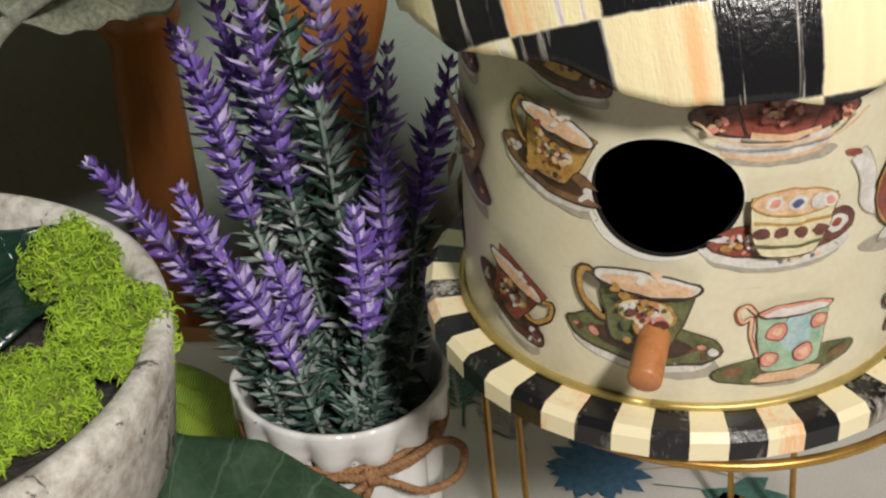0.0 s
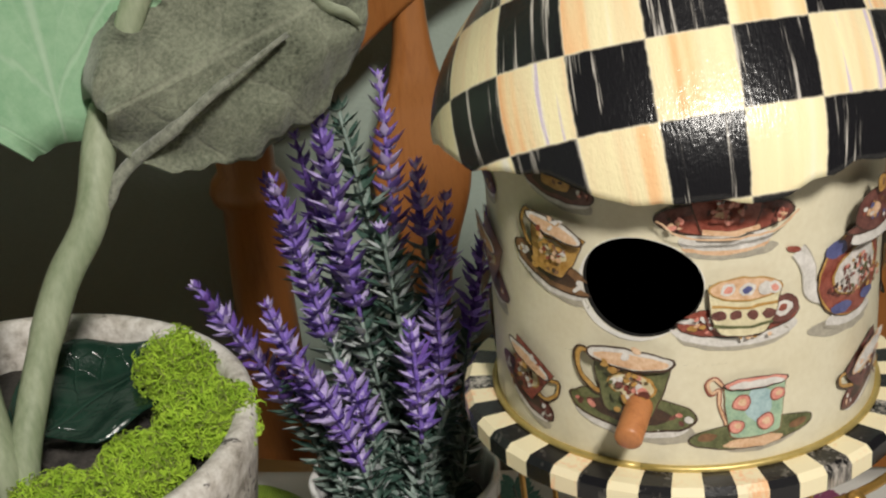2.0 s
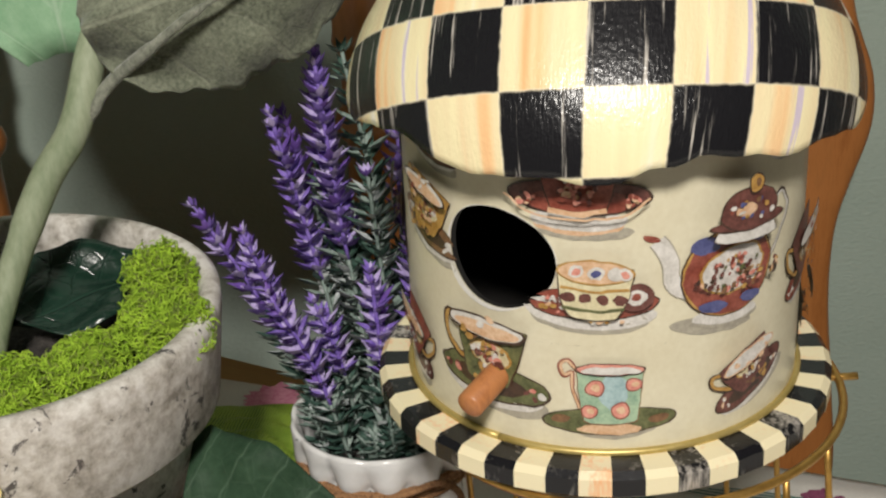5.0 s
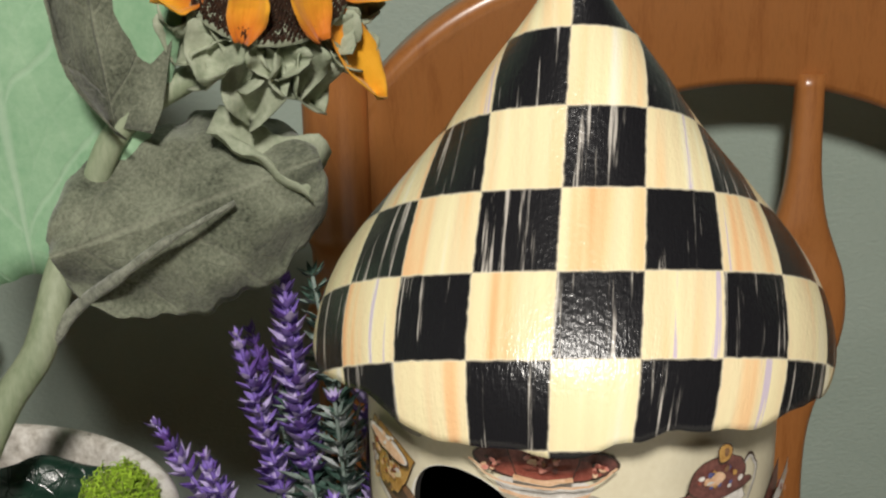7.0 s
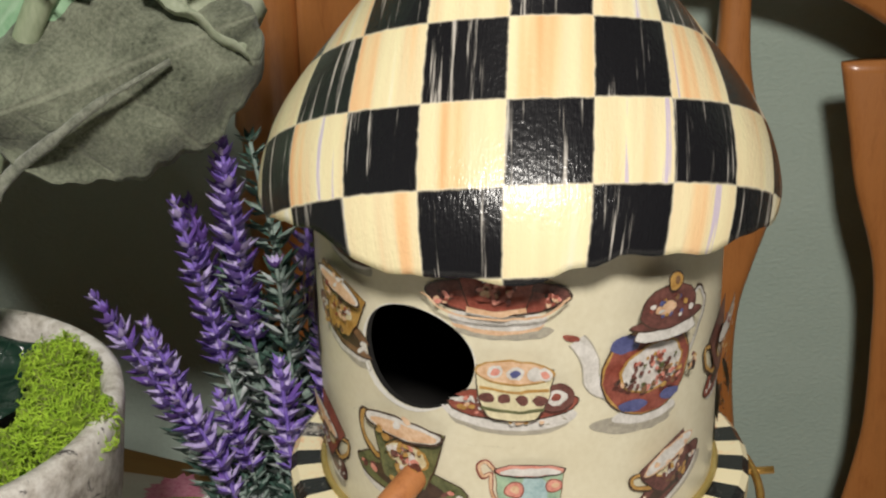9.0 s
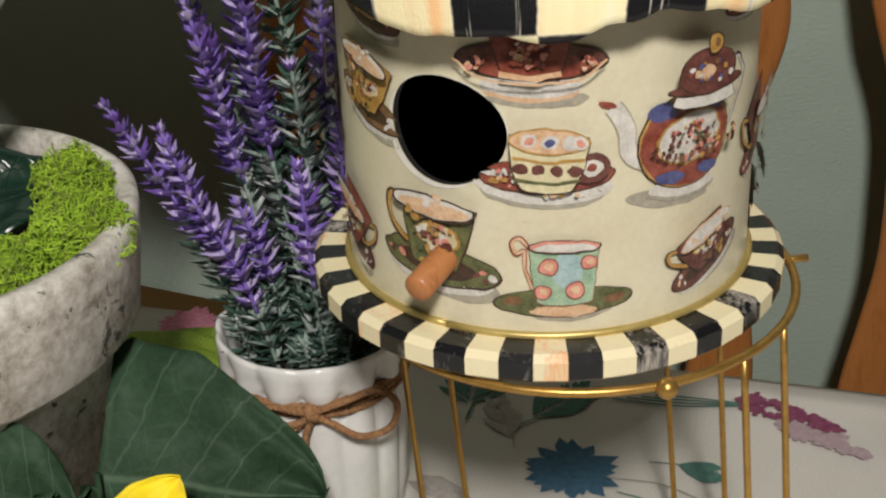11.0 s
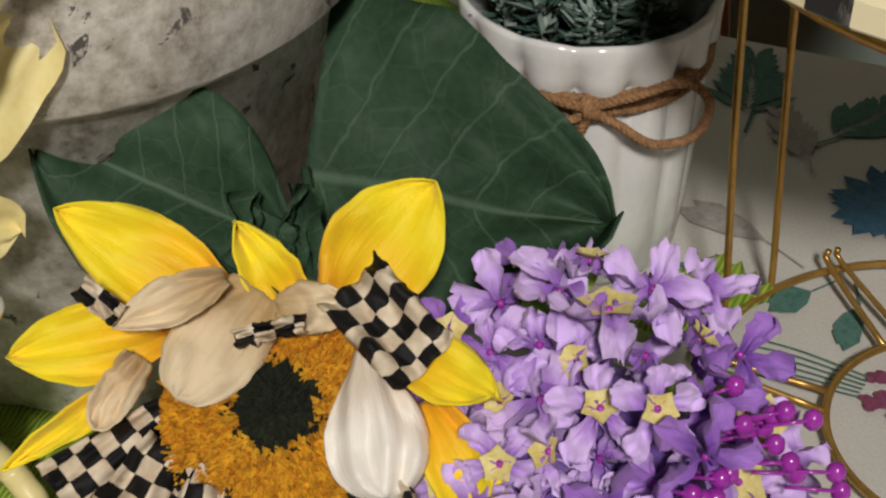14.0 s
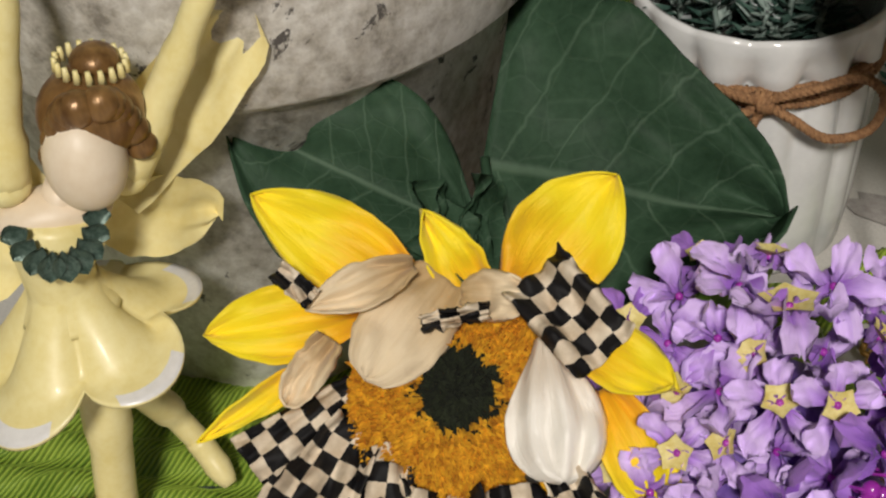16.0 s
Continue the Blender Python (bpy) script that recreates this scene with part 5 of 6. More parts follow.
def lilac_cluster():
    c = Vector((-0.040, -0.112, 0.062))
    t = thing("lilac_spray", (c.x, c.y, 0), "dense spray of small lilac fabric flowers with magenta buds", "flower")
    o = Vector((c.x, c.y, 0))
    rng = random.Random(31)
    view = Vector((0.33, -0.60, 0.72)).normalized()
    x = Vector((0.86, 0.50, 0)).normalized()
    x = (x - view * x.dot(view)).normalized()
    y = view.cross(x)
    # filler ball, its dark violet standing in for shade between the florets
    bm = bmesh.new()
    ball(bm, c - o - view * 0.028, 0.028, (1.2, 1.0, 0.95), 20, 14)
    part("core", bm, M_lav2, t, "deep violet filler ball, dark for the shade inside the spray")
    spots = []
    # the flowers that face outwards, spread over a dome
    for k in range(54):
        r = math.sqrt((k + 0.5) / 54)
        a = k * 2.39996 + 0.4
        u, v = r * math.cos(a), r * math.sin(a)
        stretch = 0.052 if u > 0 else 0.044
        p = x * (u * stretch) + y * (v * 0.052) + view * (0.026 * (1 - r * r) - 0.006 + rng.uniform(-0.015, 0.007))
        if u < -0.30 and v < 0.42:
            p -= view * 0.016
        n = (view + x * u * 0.9 + y * v * 0.9 + Vector((rng.uniform(-0.9, 0.9), rng.uniform(-0.9, 0.9), rng.uniform(-0.7, 0.7)))).normalized()
        spots.append((p, n))
    for p, n in spots:
        q = c - o + p
        a0 = rng.uniform(0, 6.28)
        s = rng.uniform(0.0112, 0.0148)
        sx = n.orthogonal().normalized()
        sy = n.cross(sx)
        pale = rng.random() < 0.78
        bm = bmesh.new()
        ball(bm, q + n * 0.0012, 0.0011, seg=8, rings=5)
        floret = part("floret", bm, M_magenta, t)
        tint = M_lilac if pale else M_violet
        for k in range(5):
            a = a0 + 2 * math.pi * k / 5 + rng.uniform(-0.15, 0.15)
            d = sx * math.cos(a) + sy * math.sin(a)
            bm = bmesh.new()
            blade(bm, q + d * 0.0008, q + d * s * rng.uniform(0.85, 1.1) + n * rng.uniform(-0.002, 0.002), n, s * 0.56, "lobe", 0.24, 0.0045, rng.uniform(-0.35, 0.40), 8, 10, seed=rng.uniform(0, 50), crease=0.06)
            part("petal", bm, tint, floret)
        if rng.random() < 0.42:
            big = rng.choice((0.62, 0.62, 1.0))
            bm = bmesh.new()
            mid = bm.verts.new(q + n * 0.0010)
            star = []
            for k in range(10):
                a = a0 + 2 * math.pi * (k + 1) / 10
                r = (0.0076 if k % 2 == 0 else 0.0054) * big
                star.append(bm.verts.new(q + (sx * math.cos(a) + sy * math.sin(a)) * r + n * 0.0034))
            for k in range(10):
                bm.faces.new((mid, star[k], star[(k + 1) % 10]))
            part("eye", bm, M_fleye, floret, "yellow star-shaped eye")
    # magenta buds on thin stalks
    for k in range(40):
        u, v = rng.uniform(0.35, 1.20), rng.uniform(-0.85, 0.60)
        root = c - o + x * (u * 0.03) + y * (v * 0.03) + view * 0.012
        end = c - o + x * (u * 0.050) + y * (v * 0.042) + view * (0.024 - 0.016 * u + rng.uniform(-0.006, 0.006))
        bm = bmesh.new()
        root = root.lerp(end, 0.45)
        tube(bm, curve([root, root.lerp(end, 0.6) + view * 0.003, end], 4), 0.0005, 5)
        ball(bm, end, 0.0024, (1, 1, 1.15), 8, 6)
        part("bud", bm, M_magenta, t, "shiny magenta bud")
    bm = bmesh.new()
    tube(bm, curve([c - o - view * 0.02, Vector((-0.01, 0.02, 0.02)), Vector((-0.03, 0.05, 0.002))], 6), 0.002, 8)
    part("stem", bm, M_lime, t)
    for a, b, w in (((-0.050, -0.085, 0.060), (-0.055, -0.050, 0.050), 0.018), ((-0.040, -0.080, 0.050), (-0.028, -0.045, 0.045), 0.016), ((-0.075, -0.085, 0.070), (-0.072, -0.052, 0.072), 0.014)):
        bm = bmesh.new()
        blade(bm, Vector(a) - o, Vector(b) - o, (0.3, -0.5, 0.8), w, "ovate", 0.2, 0.003, 0.1, 8, 12, seed=a[0] * 90)
        sheet(part("leaf", bm, M_lime, t, "fresh lime green leaf"))
    return t


lilac_cluster()
# ---------------------------------------------------------------- printed teacups on the drum
def ink(name, a, b, rough=0.38):
    a = tuple(0.85 * v for v in a)
    return surface(name, a, b, 260, rough, 1000, 0.1, coat=0.2, low=0.36, high=0.64)


INK = {"line": ink("print_umber", (0.035, 0.018, 0.012), (0.07, 0.035, 0.02)), "red": ink("print_rust_red", (0.20, 0.035, 0.02), (0.33, 0.09, 0.06)), "maroon": ink("print_maroon", (0.085, 0.022, 0.018), (0.19, 0.07, 0.055)),
       "white": ink("print_porcelain", (0.60, 0.57, 0.52), (0.76, 0.73, 0.69)), "shade": ink("print_soft_grey", (0.36, 0.33, 0.27), (0.46, 0.42, 0.33)), "green": ink("print_olive", (0.075, 0.085, 0.03), (0.17, 0.18, 0.075)),
       "mint": ink("print_mint", (0.26, 0.42, 0.30), (0.42, 0.56, 0.38)), "sky": ink("print_pale_blue", (0.32, 0.48, 0.50), (0.44, 0.58, 0.58)), "pink": ink("print_coral", (0.62, 0.19, 0.15), (0.76, 0.36, 0.28)), "peach": ink("print_peach", (0.66, 0.38, 0.20), (0.78, 0.56, 0.38)),
       "gold": ink("print_ochre", (0.38, 0.19, 0.035), (0.56, 0.34, 0.10)), "blue": ink("print_cobalt", (0.05, 0.06, 0.19), (0.12, 0.13, 0.30)), "cream": ink("print_cream", (0.68, 0.60, 0.36), (0.78, 0.71, 0.48)), "brown": ink("print_brown", (0.15, 0.075, 0.035), (0.27, 0.14, 0.065))}
INK_ORDER = list(INK)
BIRDHOUSE = bpy.data.objects["birdhouse"]


class Print:
    """Flat printed shapes wrapped round the drum; places in millimetres from the print's middle."""

    def __init__(self, az, z, tilt=0.0, size=1.0):
        self.bm, self.az, self.z, self.tilt, self.size, self.layer = bmesh.new(), az, z, math.radians(tilt), size, 0

    def put(self, x, y):
        n = noise.noise((x * 0.30 + self.az, y * 0.30, 1.0)), noise.noise((x * 0.30, y * 0.30 + self.az, 7.0))
        x, y = (x + 0.6 * n[0]) * self.size, (y + 0.6 * n[1]) * self.size
        c, s = math.cos(self.tilt), math.sin(self.tilt)
        x, y = (x * c - y * s) / 1000, (x * s + y * c) / 1000
        return on_drum(self.az + math.degrees(x / R_DRUM), self.z + y, 0.00025 + 0.00006 * self.layer)

    def shape(self, pts, colour):
        self.layer += 1
        cx, cy = sum(p[0] for p in pts) / len(pts), sum(p[1] for p in pts) / len(pts)
        rings = [[self.bm.verts.new(self.put(cx + (x - cx) * g, cy + (y - cy) * g)) for x, y in pts] for g in (0.34, 0.67, 1.0)]
        mid = self.bm.verts.new(self.put(cx, cy))
        n, k = len(pts), INK_ORDER.index(colour)
        for i in range(n):
            j = (i + 1) % n
            self.bm.faces.new((mid, rings[0][i], rings[0][j])).material_index = k
            for lo, hi in zip(rings, rings[1:]):
                self.bm.faces.new((lo[i], hi[i], hi[j], lo[j])).material_index = k

    def oval(self, x, y, a, b, colour, turn=0.0, n=20, wob=0.0, seed=0.0):
        c, s = math.cos(math.radians(turn)), math.sin(math.radians(turn))
        pts = []
        for k in range(n):
            t = 2 * math.pi * k / n
            g = 1 + wob * noise.noise((math.cos(t) * 2 + seed, math.sin(t) * 2, seed))
            u, v = a * g * math.cos(t), b * g * math.sin(t)
            pts.append((x + u * c - v * s, y + u * s + v * c))
        self.shape(pts, colour)

    def line(self, pts, w, colour):
        p = [Vector((x, y, 0)) for x, y in pts]
        p = curve(p, 5)
        self.layer += 1
        k = INK_ORDER.index(colour)
        last = None
        for i, q in enumerate(p):
            d = (p[min(i + 1, len(p) - 1)] - p[max(i - 1, 0)]).normalized()
            e = Vector((-d.y, d.x, 0)) * w / 2
            pair = (self.bm.verts.new(self.put(q.x + e.x, q.y + e.y)), self.bm.verts.new(self.put(q.x - e.x, q.y - e.y)))
            if last:
                self.bm.faces.new((last[0], pair[0], pair[1], last[1])).material_index = k
            last = pair

    def body(self, top, bottom, y1, y0, colour, belly=0.0, n=8):
        left = [(-(bottom + (top - bottom) * t + belly * math.sin(math.pi * t)), y0 + (y1 - y0) * t) for t in [k / n for k in range(n + 1)]]
        base = [(bottom * math.cos(math.pi * (1 + k / 8)), y0 + 0.16 * bottom * math.sin(math.pi * (1 + k / 8))) for k in range(1, 8)]
        self.shape(left[::-1] + base + [(-x, y) for x, y in left], colour)

    def done(self, label):
        cut = []
        for f in self.bm.faces:
            c = f.calc_center_median()
            az = math.degrees(math.atan2(c.x, -c.y))
            if ((az - 0.6) / 16.9) ** 2 + ((c.z - 0.2436) / 0.0171) ** 2 < 1:
                cut.append(f)
        bmesh.ops.delete(self.bm, geom=cut, context="FACES")
        part("teacup_print", self.bm, list(INK.values()), BIRDHOUSE, label, smooth=True)


def flowers(p, x, y, r, seed, colours=("red", "pink", "gold", "white", "green"), n=9):
    rng = random.Random(seed)
    for k in range(n):
        a, q = rng.uniform(0, 6.28), r * math.sqrt(rng.random())
        p.oval(x + q * math.cos(a), y + 0.7 * q * math.sin(a), rng.uniform(0.5, 1.1), rng.uniform(0.45, 0.95), rng.choice(colours), rng.uniform(0, 90), 8, 0.4, k)


def cup(az, z, tilt, size, wall, plate, label, inside="peach", motif="pink", handle=-1, rim="line", belly=0.6, tall=1.0, seed=1):
    p = Print(az, z, tilt, size)
    p.oval(1.0, -9.6, 13, 3.6, "shade", -4, 24, 0.1, seed)
    p.oval(0, -8.2, 12.5, 4.2, "white", 0, 26)
    p.oval(0, -6.4, 14.0, 4.6, "line", 0, 26)
    p.oval(0, -6.3, 13.4, 4.2, plate, 0, 26)
    p.oval(0, -6.6, 9.0, 2.6, "line", 0, 22)
    for s in (-1, 1):
        flowers(p, s * 10.2, -6.2, 2.2, seed + s, (motif, "white", "maroon"), 5)
    p.line([(handle * 7.4, 4.5 * tall), (handle * 11.2, 6.0 * tall), (handle * 11.6, 1.5), (handle * 8.2, -2.5), (handle * 6.0, -2.8)], 1.5, "line")
    p.line([(handle * 7.4, 4.5 * tall), (handle * 11.0, 5.8 * tall), (handle * 11.4, 1.6), (handle * 8.2, -2.3), (handle * 6.0, -2.6)], 0.9, "gold")
    p.body(8.6, 5.2, 7.0 * tall, -6.5, "line", belly)
    p.body(8.3, 4.9, 6.9 * tall, -6.2, wall, belly)
    p.oval(0.4, 0.2, 5.2, 3.2, "gold", 0, 20, 0.12, seed)
    p.oval(0.4, 0.2, 4.6, 2.7, "cream", 0, 20, 0.12, seed)
    flowers(p, 0.4, 0.2, 3.8, seed + 7, (motif, "red", "maroon", "white", wall, "peach"), 26)
    flowers(p, 0, -3.8, 4.2, seed + 11, (wall, "line", "gold", "brown"), 10)
    flowers(p, 0, 4.0, 5.6, seed + 13, (wall, "line", "gold", "brown"), 8)
    p.oval(0, 7.0 * tall, 8.9, 2.6, rim, 0, 26)
    p.oval(0, 7.1 * tall, 8.3, 2.1, "white", 0, 26)
    p.oval(0.3, 6.8 * tall, 7.4, 1.6, inside, 0, 24)
    flowers(p, 0, 6.8 * tall, 5.5, seed + 3, ("gold", "peach", "red", "white"), 8)
    p.done(label)


def spotted_cup():
    p = Print(31, 0.2012, 0, 1.0)
    p.oval(1.5, -12.6, 13, 3.4, "shade", 2, 24)
    p.oval(0, -9.6, 21.0, 5.0, "line", 2, 26)
    p.oval(0, -9.5, 20.4, 4.6, "green", 2, 26)
    p.oval(0, -12.2, 10, 2.2, "peach", 0, 20, 0.15, 2)
    for x in (-15, 15):
        p.oval(x, -9.2, 3.2, 1.5, "brown", 8, 14)
    p.line([(-9.5, 7.5), (-12.5, 11.8), (-15.2, 9.5), (-13.8, 6.2), (-11.6, 7.6), (-11.2, 2.0), (-9.0, -5)], 1.4, "red")
    p.line([(-9.5, 7.5), (-12.5, 11.6), (-14.9, 9.4), (-13.7, 6.6), (-11.7, 7.4), (-11.3, 2.0), (-9.0, -5)], 0.8, "peach")
    p.body(10.4, 8.2, 9.0, -9.4, "brown", 0.0)
    p.body(10.1, 7.9, 9.0, -9.0, "mint", 0.0)
    p.oval(1.0, 1.0, 4.6, 6.4, "sky", 0, 18, 0.15, 3)
    for x, y, r in ((-4.4, 2.4, 3.0), (7.2, 3.8, 2.5), (-6.0, -5.6, 2.5), (3.2, -5.0, 3.0)):
        p.oval(x, y, r, r, "red", 0, 16)
        p.oval(x, y, r * 0.86, r * 0.86, "pink", 0, 16)
        p.oval(x + 0.2, y + 0.2, r * 0.45, r * 0.45, "peach", 0, 10, 0.3, 1)
    p.oval(0, 9.3, 10.6, 2.3, "line", 0, 26)
    p.oval(0, 9.4, 10.0, 1.9, "pink", 0, 26)
    p.oval(0.2, 9.0, 9.0, 1.4, "white", 0, 24)
    p.done("mint cup with coral spots")


def tulip_cup():
    p = Print(27.0, 0.2372, -3, 1.12)
    p.oval(-1, -9.6, 16, 4.0, "shade", 0, 24)
    p.oval(-1, -7.4, 18.0, 4.8, "white", 0, 28)
    p.oval(0, -4.6, 17.6, 5.0, "line", 4, 28)
    p.oval(0, -4.5, 17.1, 4.6, "red", 4, 28)
    flowers(p, 11, -3, 4.4, 3, ("white", "maroon", "pink", "red"), 12)
    flowers(p, -10, -5, 4.0, 4, ("white", "maroon", "pink", "gold", "peach"), 16)
    flowers(p, 3, -7, 5.0, 5, ("white", "maroon", "gold", "peach"), 14)
    p.oval(10.5, -1.0, 4.6, 4.0, "maroon", 20, 18, 0.1, 1)
    p.oval(10.5, -1.0, 3.0, 2.4, "white", 20, 12, 0.4, 2)
    p.oval(10.5, -1.0, 1.5, 1.2, "red", 20, 10, 0.3, 2)
    p.body(9.6, 6.4, 7.5, -7.2, "line", 1.0)
    p.body(9.3, 6.1, 7.4, -6.9, "cream", 1.0)
    for x in (-6.5, -2.2, 2.2, 6.5):
        p.oval(x, -1.6, 1.7, 1.5, "maroon", 0, 10, 0.3, x)
    p.line([(-8.6, 1.6), (0, 0.6), (8.8, 1.6)], 0.8, "gold")
    p.line([(-7.6, -4.2), (0, -5.2), (7.6, -4.2)], 0.8, "green")
    p.oval(0, 6.2, 9.8, 3.6, "gold", 0, 26)
    p.oval(0, 6.2, 9.2, 3.1, "peach", 0, 26)
    for x, c in ((-4.6, "pink"), (0.2, "blue"), (4.8, "white"), (7.2, "pink")):
        p.oval(x, 6.2, 1.9, 2.0, "white", 0, 12, 0.2, x)
        p.oval(x, 6.0, 1.1, 1.2, c, 0, 10, 0.3, x)
    p.done("cream cup with tulips in a red saucer")


def wide_saucer():
    p = Print(23, 0.2655, 0, 1.02)
    p.oval(2, -10.0, 14, 2.6, "shade", 0, 24)
    p.oval(0, -7.6, 13, 3.4, "peach", 0, 24)
    p.oval(0, -6.2, 14, 3.4, "white", 0, 24)
    p.oval(0, 0.8, 21.0, 5.8, "line", 0, 30)
    p.oval(0, 0.8, 20.2, 5.2, "maroon", 0, 30)
    p.oval(0, -0.6, 16, 3.8, "red", 0, 26)
    for x in (-15, 15):
        flowers(p, x, 1, 3.0, int(x), ("pink", "line", "maroon", "peach"), 7)
    p.body(11, 8.0, 10, -2.6, "line", 0.4)
    p.body(10.7, 7.7, 10, -2.3, "red", 0.4)
    flowers(p, 0, 4, 5.5, 5, ("maroon", "pink", "red", "peach", "white", "pink"), 46)
    flowers(p, -14, 1.5, 2.4, 6, ("pink", "red", "peach"), 8)
    flowers(p, 14, 1.5, 2.4, 8, ("pink", "red", "peach"), 8)
    p.line([(-19.4, 2.2), (-12, -2.6), (0, -3.9), (12, -2.6), (19.4, 2.2)], 0.7, "peach")
    p.line([(-7.8, -1.0), (0, -2.2), (7.8, -1.0)], 1.6, "peach")
    p.done("maroon cup in a wide saucer")


def teapot():
    p = Print(64, 0.2412, -4, 1.05)
    p.oval(-4, -19.5, 14, 3.0, "shade", -4, 24)
    p.line([(15, 14), (20, 17), (24, 11), (20.5, 3), (15, -4)], 1.5, "line")
    p.line([(15, 13.6), (19.8, 16.4), (23.6, 11), (20.2, 3), (15, -4)], 1.0, "white")
    p.line([(-13, -8), (-18, -5), (-20, 3), (-24.0, 8.5)], 5.4, "shade")
    p.line([(-13, -8), (-18, -5), (-20, 3), (-24.0, 8.5)], 4.6, "white")
    p.oval(-25.5, 9.2, 2.6, 1.0, "red", -12, 12)
    p.oval(0, -17.6, 12, 3.2, "shade", 0, 24)
    p.oval(0, -16.8, 11.6, 3.0, "white", 0, 24)
    p.oval(0, -3.2, 16.3, 14.3, "line", 0, 34)
    p.oval(0, -3.2, 15.8, 13.8, "gold", 0, 34)
    p.oval(0, -3.2, 15.4, 13.4, "red", 0, 34, 0.05, 2)
    for x, y, a, b in ((-9.5, 6, 4.4, 3.0), (10, 7, 4.0, 2.8), (-5, -13.5, 5.0, 1.8), (8, -12.6, 4, 1.7)):
        p.oval(x, y, a, b, "blue", 0, 16, 0.2, x)
    p.oval(1, -2.6, 11.6, 7.6, "gold", 8, 28, 0.12, 4)
    p.oval(1, -2.6, 10.8, 6.9, "white", 8, 28, 0.14, 4)
    flowers(p, 1, -3.6, 9, 11, ("red", "pink", "gold", "green", "maroon", "brown"), 60)
    flowers(p, -11, -4, 3.2, 12, ("gold", "maroon", "peach", "line"), 12)
    flowers(p, 12, -2, 3.0, 13, ("gold", "maroon", "peach", "line"), 12)
    p.body(8.4, 10.5, 13.2, 9.4, "line", 0)
    p.body(8.1, 10.2, 13.0, 9.6, "white", 0)
    p.oval(0, 13.6, 12.4, 2.4, "line", 4, 26)
    p.oval(0, 13.8, 11.8, 2.0, "maroon", 4, 26)
    p.oval(0, 17.6, 9.4, 6.8, "line", 0, 26)
    p.oval(0, 17.6, 9.0, 6.4, "maroon", 0, 26, 0.05, 1)
    p.oval(-1.5, 17.4, 3.2, 2.2, "peach", 0, 16, 0.3, 5)
    flowers(p, 0, 17, 6.5, 21, ("red", "blue", "gold", "white", "brown"), 16)
    p.oval(0, 25.6, 2.6, 3.2, "line", 0, 16)
    p.oval(0, 25.6, 2.2, 2.8, "gold", 0, 16)
    p.oval(0.4, 25.8, 0.9, 1.4, "brown", 0, 10)
    p.done("red and blue flowered teapot")


cup(-2.5, 0.2100, -4, 1.52, "green", "green", "olive cup with a flowered medallion", "peach", "pink", -1, "line", 0.2, 1.0, 3)
spotted_cup()
tulip_cup()
wide_saucer()
teapot()
cup(71, 0.2030, 24, 1.18, "maroon", "maroon", "maroon cup tipped in its saucer", "white", "peach", -1, "peach", 1.4, 0.7, 9)
cup(-24.5, 0.2520, -16, 1.22, "gold", "brown", "ochre cup on a dark saucer", "peach", "gold", -1, "line", 0.6, 1.05, 15)
cup(-37, 0.2030, -26, 1.15, "red", "maroon", "rust red cup with white flowers", "peach", "white", 1, "line", 0.2, 1.1, 21)
cup(-58, 0.2380, -20, 1.25, "brown", "maroon", "brown cup on a maroon saucer", "gold", "gold", -1, "line", 0.6, 1.0, 27)
cup(-22, 0.2795, -10, 1.0, "gold", "maroon", "cup partly under the roof", "peach", "pink", -1, "line", 0.6, 1.0, 29)
cup(101, 0.2300, 18, 1.25, "maroon", "red", "maroon jug with white flowers", "white", "white", -1, "line", 0.9, 1.2, 33)
cup(86, 0.2780, 0, 0.85, "maroon", "red", "maroon cup partly under the roof", "white", "peach", -1, "line", 0.9, 1.0, 35)
cup(-63, 0.2720, -10, 1.1, "brown", "maroon", "brown cup partly under the roof", "gold", "gold", -1, "line", 0.6, 1.0, 37)
cup(118, 0.2000, 10, 1.1, "green", "green", "olive cup and saucer", "peach", "pink", -1, "line", 0.4, 1.0, 41)
cup(-82, 0.2050, 8, 1.1, "mint", "green", "mint cup and saucer", "white", "pink", -1, "line", 0.4, 1.0, 43)


# ---------------------------------------------------------------- printed flowers on the cloth
def dye(name, a, b):
    return surface(name, a, b, 300, 0.88, 900, 0.25, low=0.36, high=0.64)


DYE = {"blue": dye("dye_teal_blue", (0.025, 0.085, 0.15), (0.06, 0.15, 0.24)), "plum": dye("dye_plum", (0.15, 0.03, 0.075), (0.26, 0.07, 0.14)), "green": dye("dye_spruce", (0.045, 0.13, 0.11), (0.10, 0.21, 0.18)), "grey": dye("dye_ash", (0.30, 0.275, 0.26), (0.42, 0.39, 0.37)),
       "mauve": dye("dye_mauve", (0.34, 0.25, 0.28), (0.45, 0.35, 0.38)), "pink": dye("dye_rose", (0.52, 0.14, 0.24), (0.68, 0.32, 0.42))}
CLOTH = bpy.data.objects["tablecloth"]


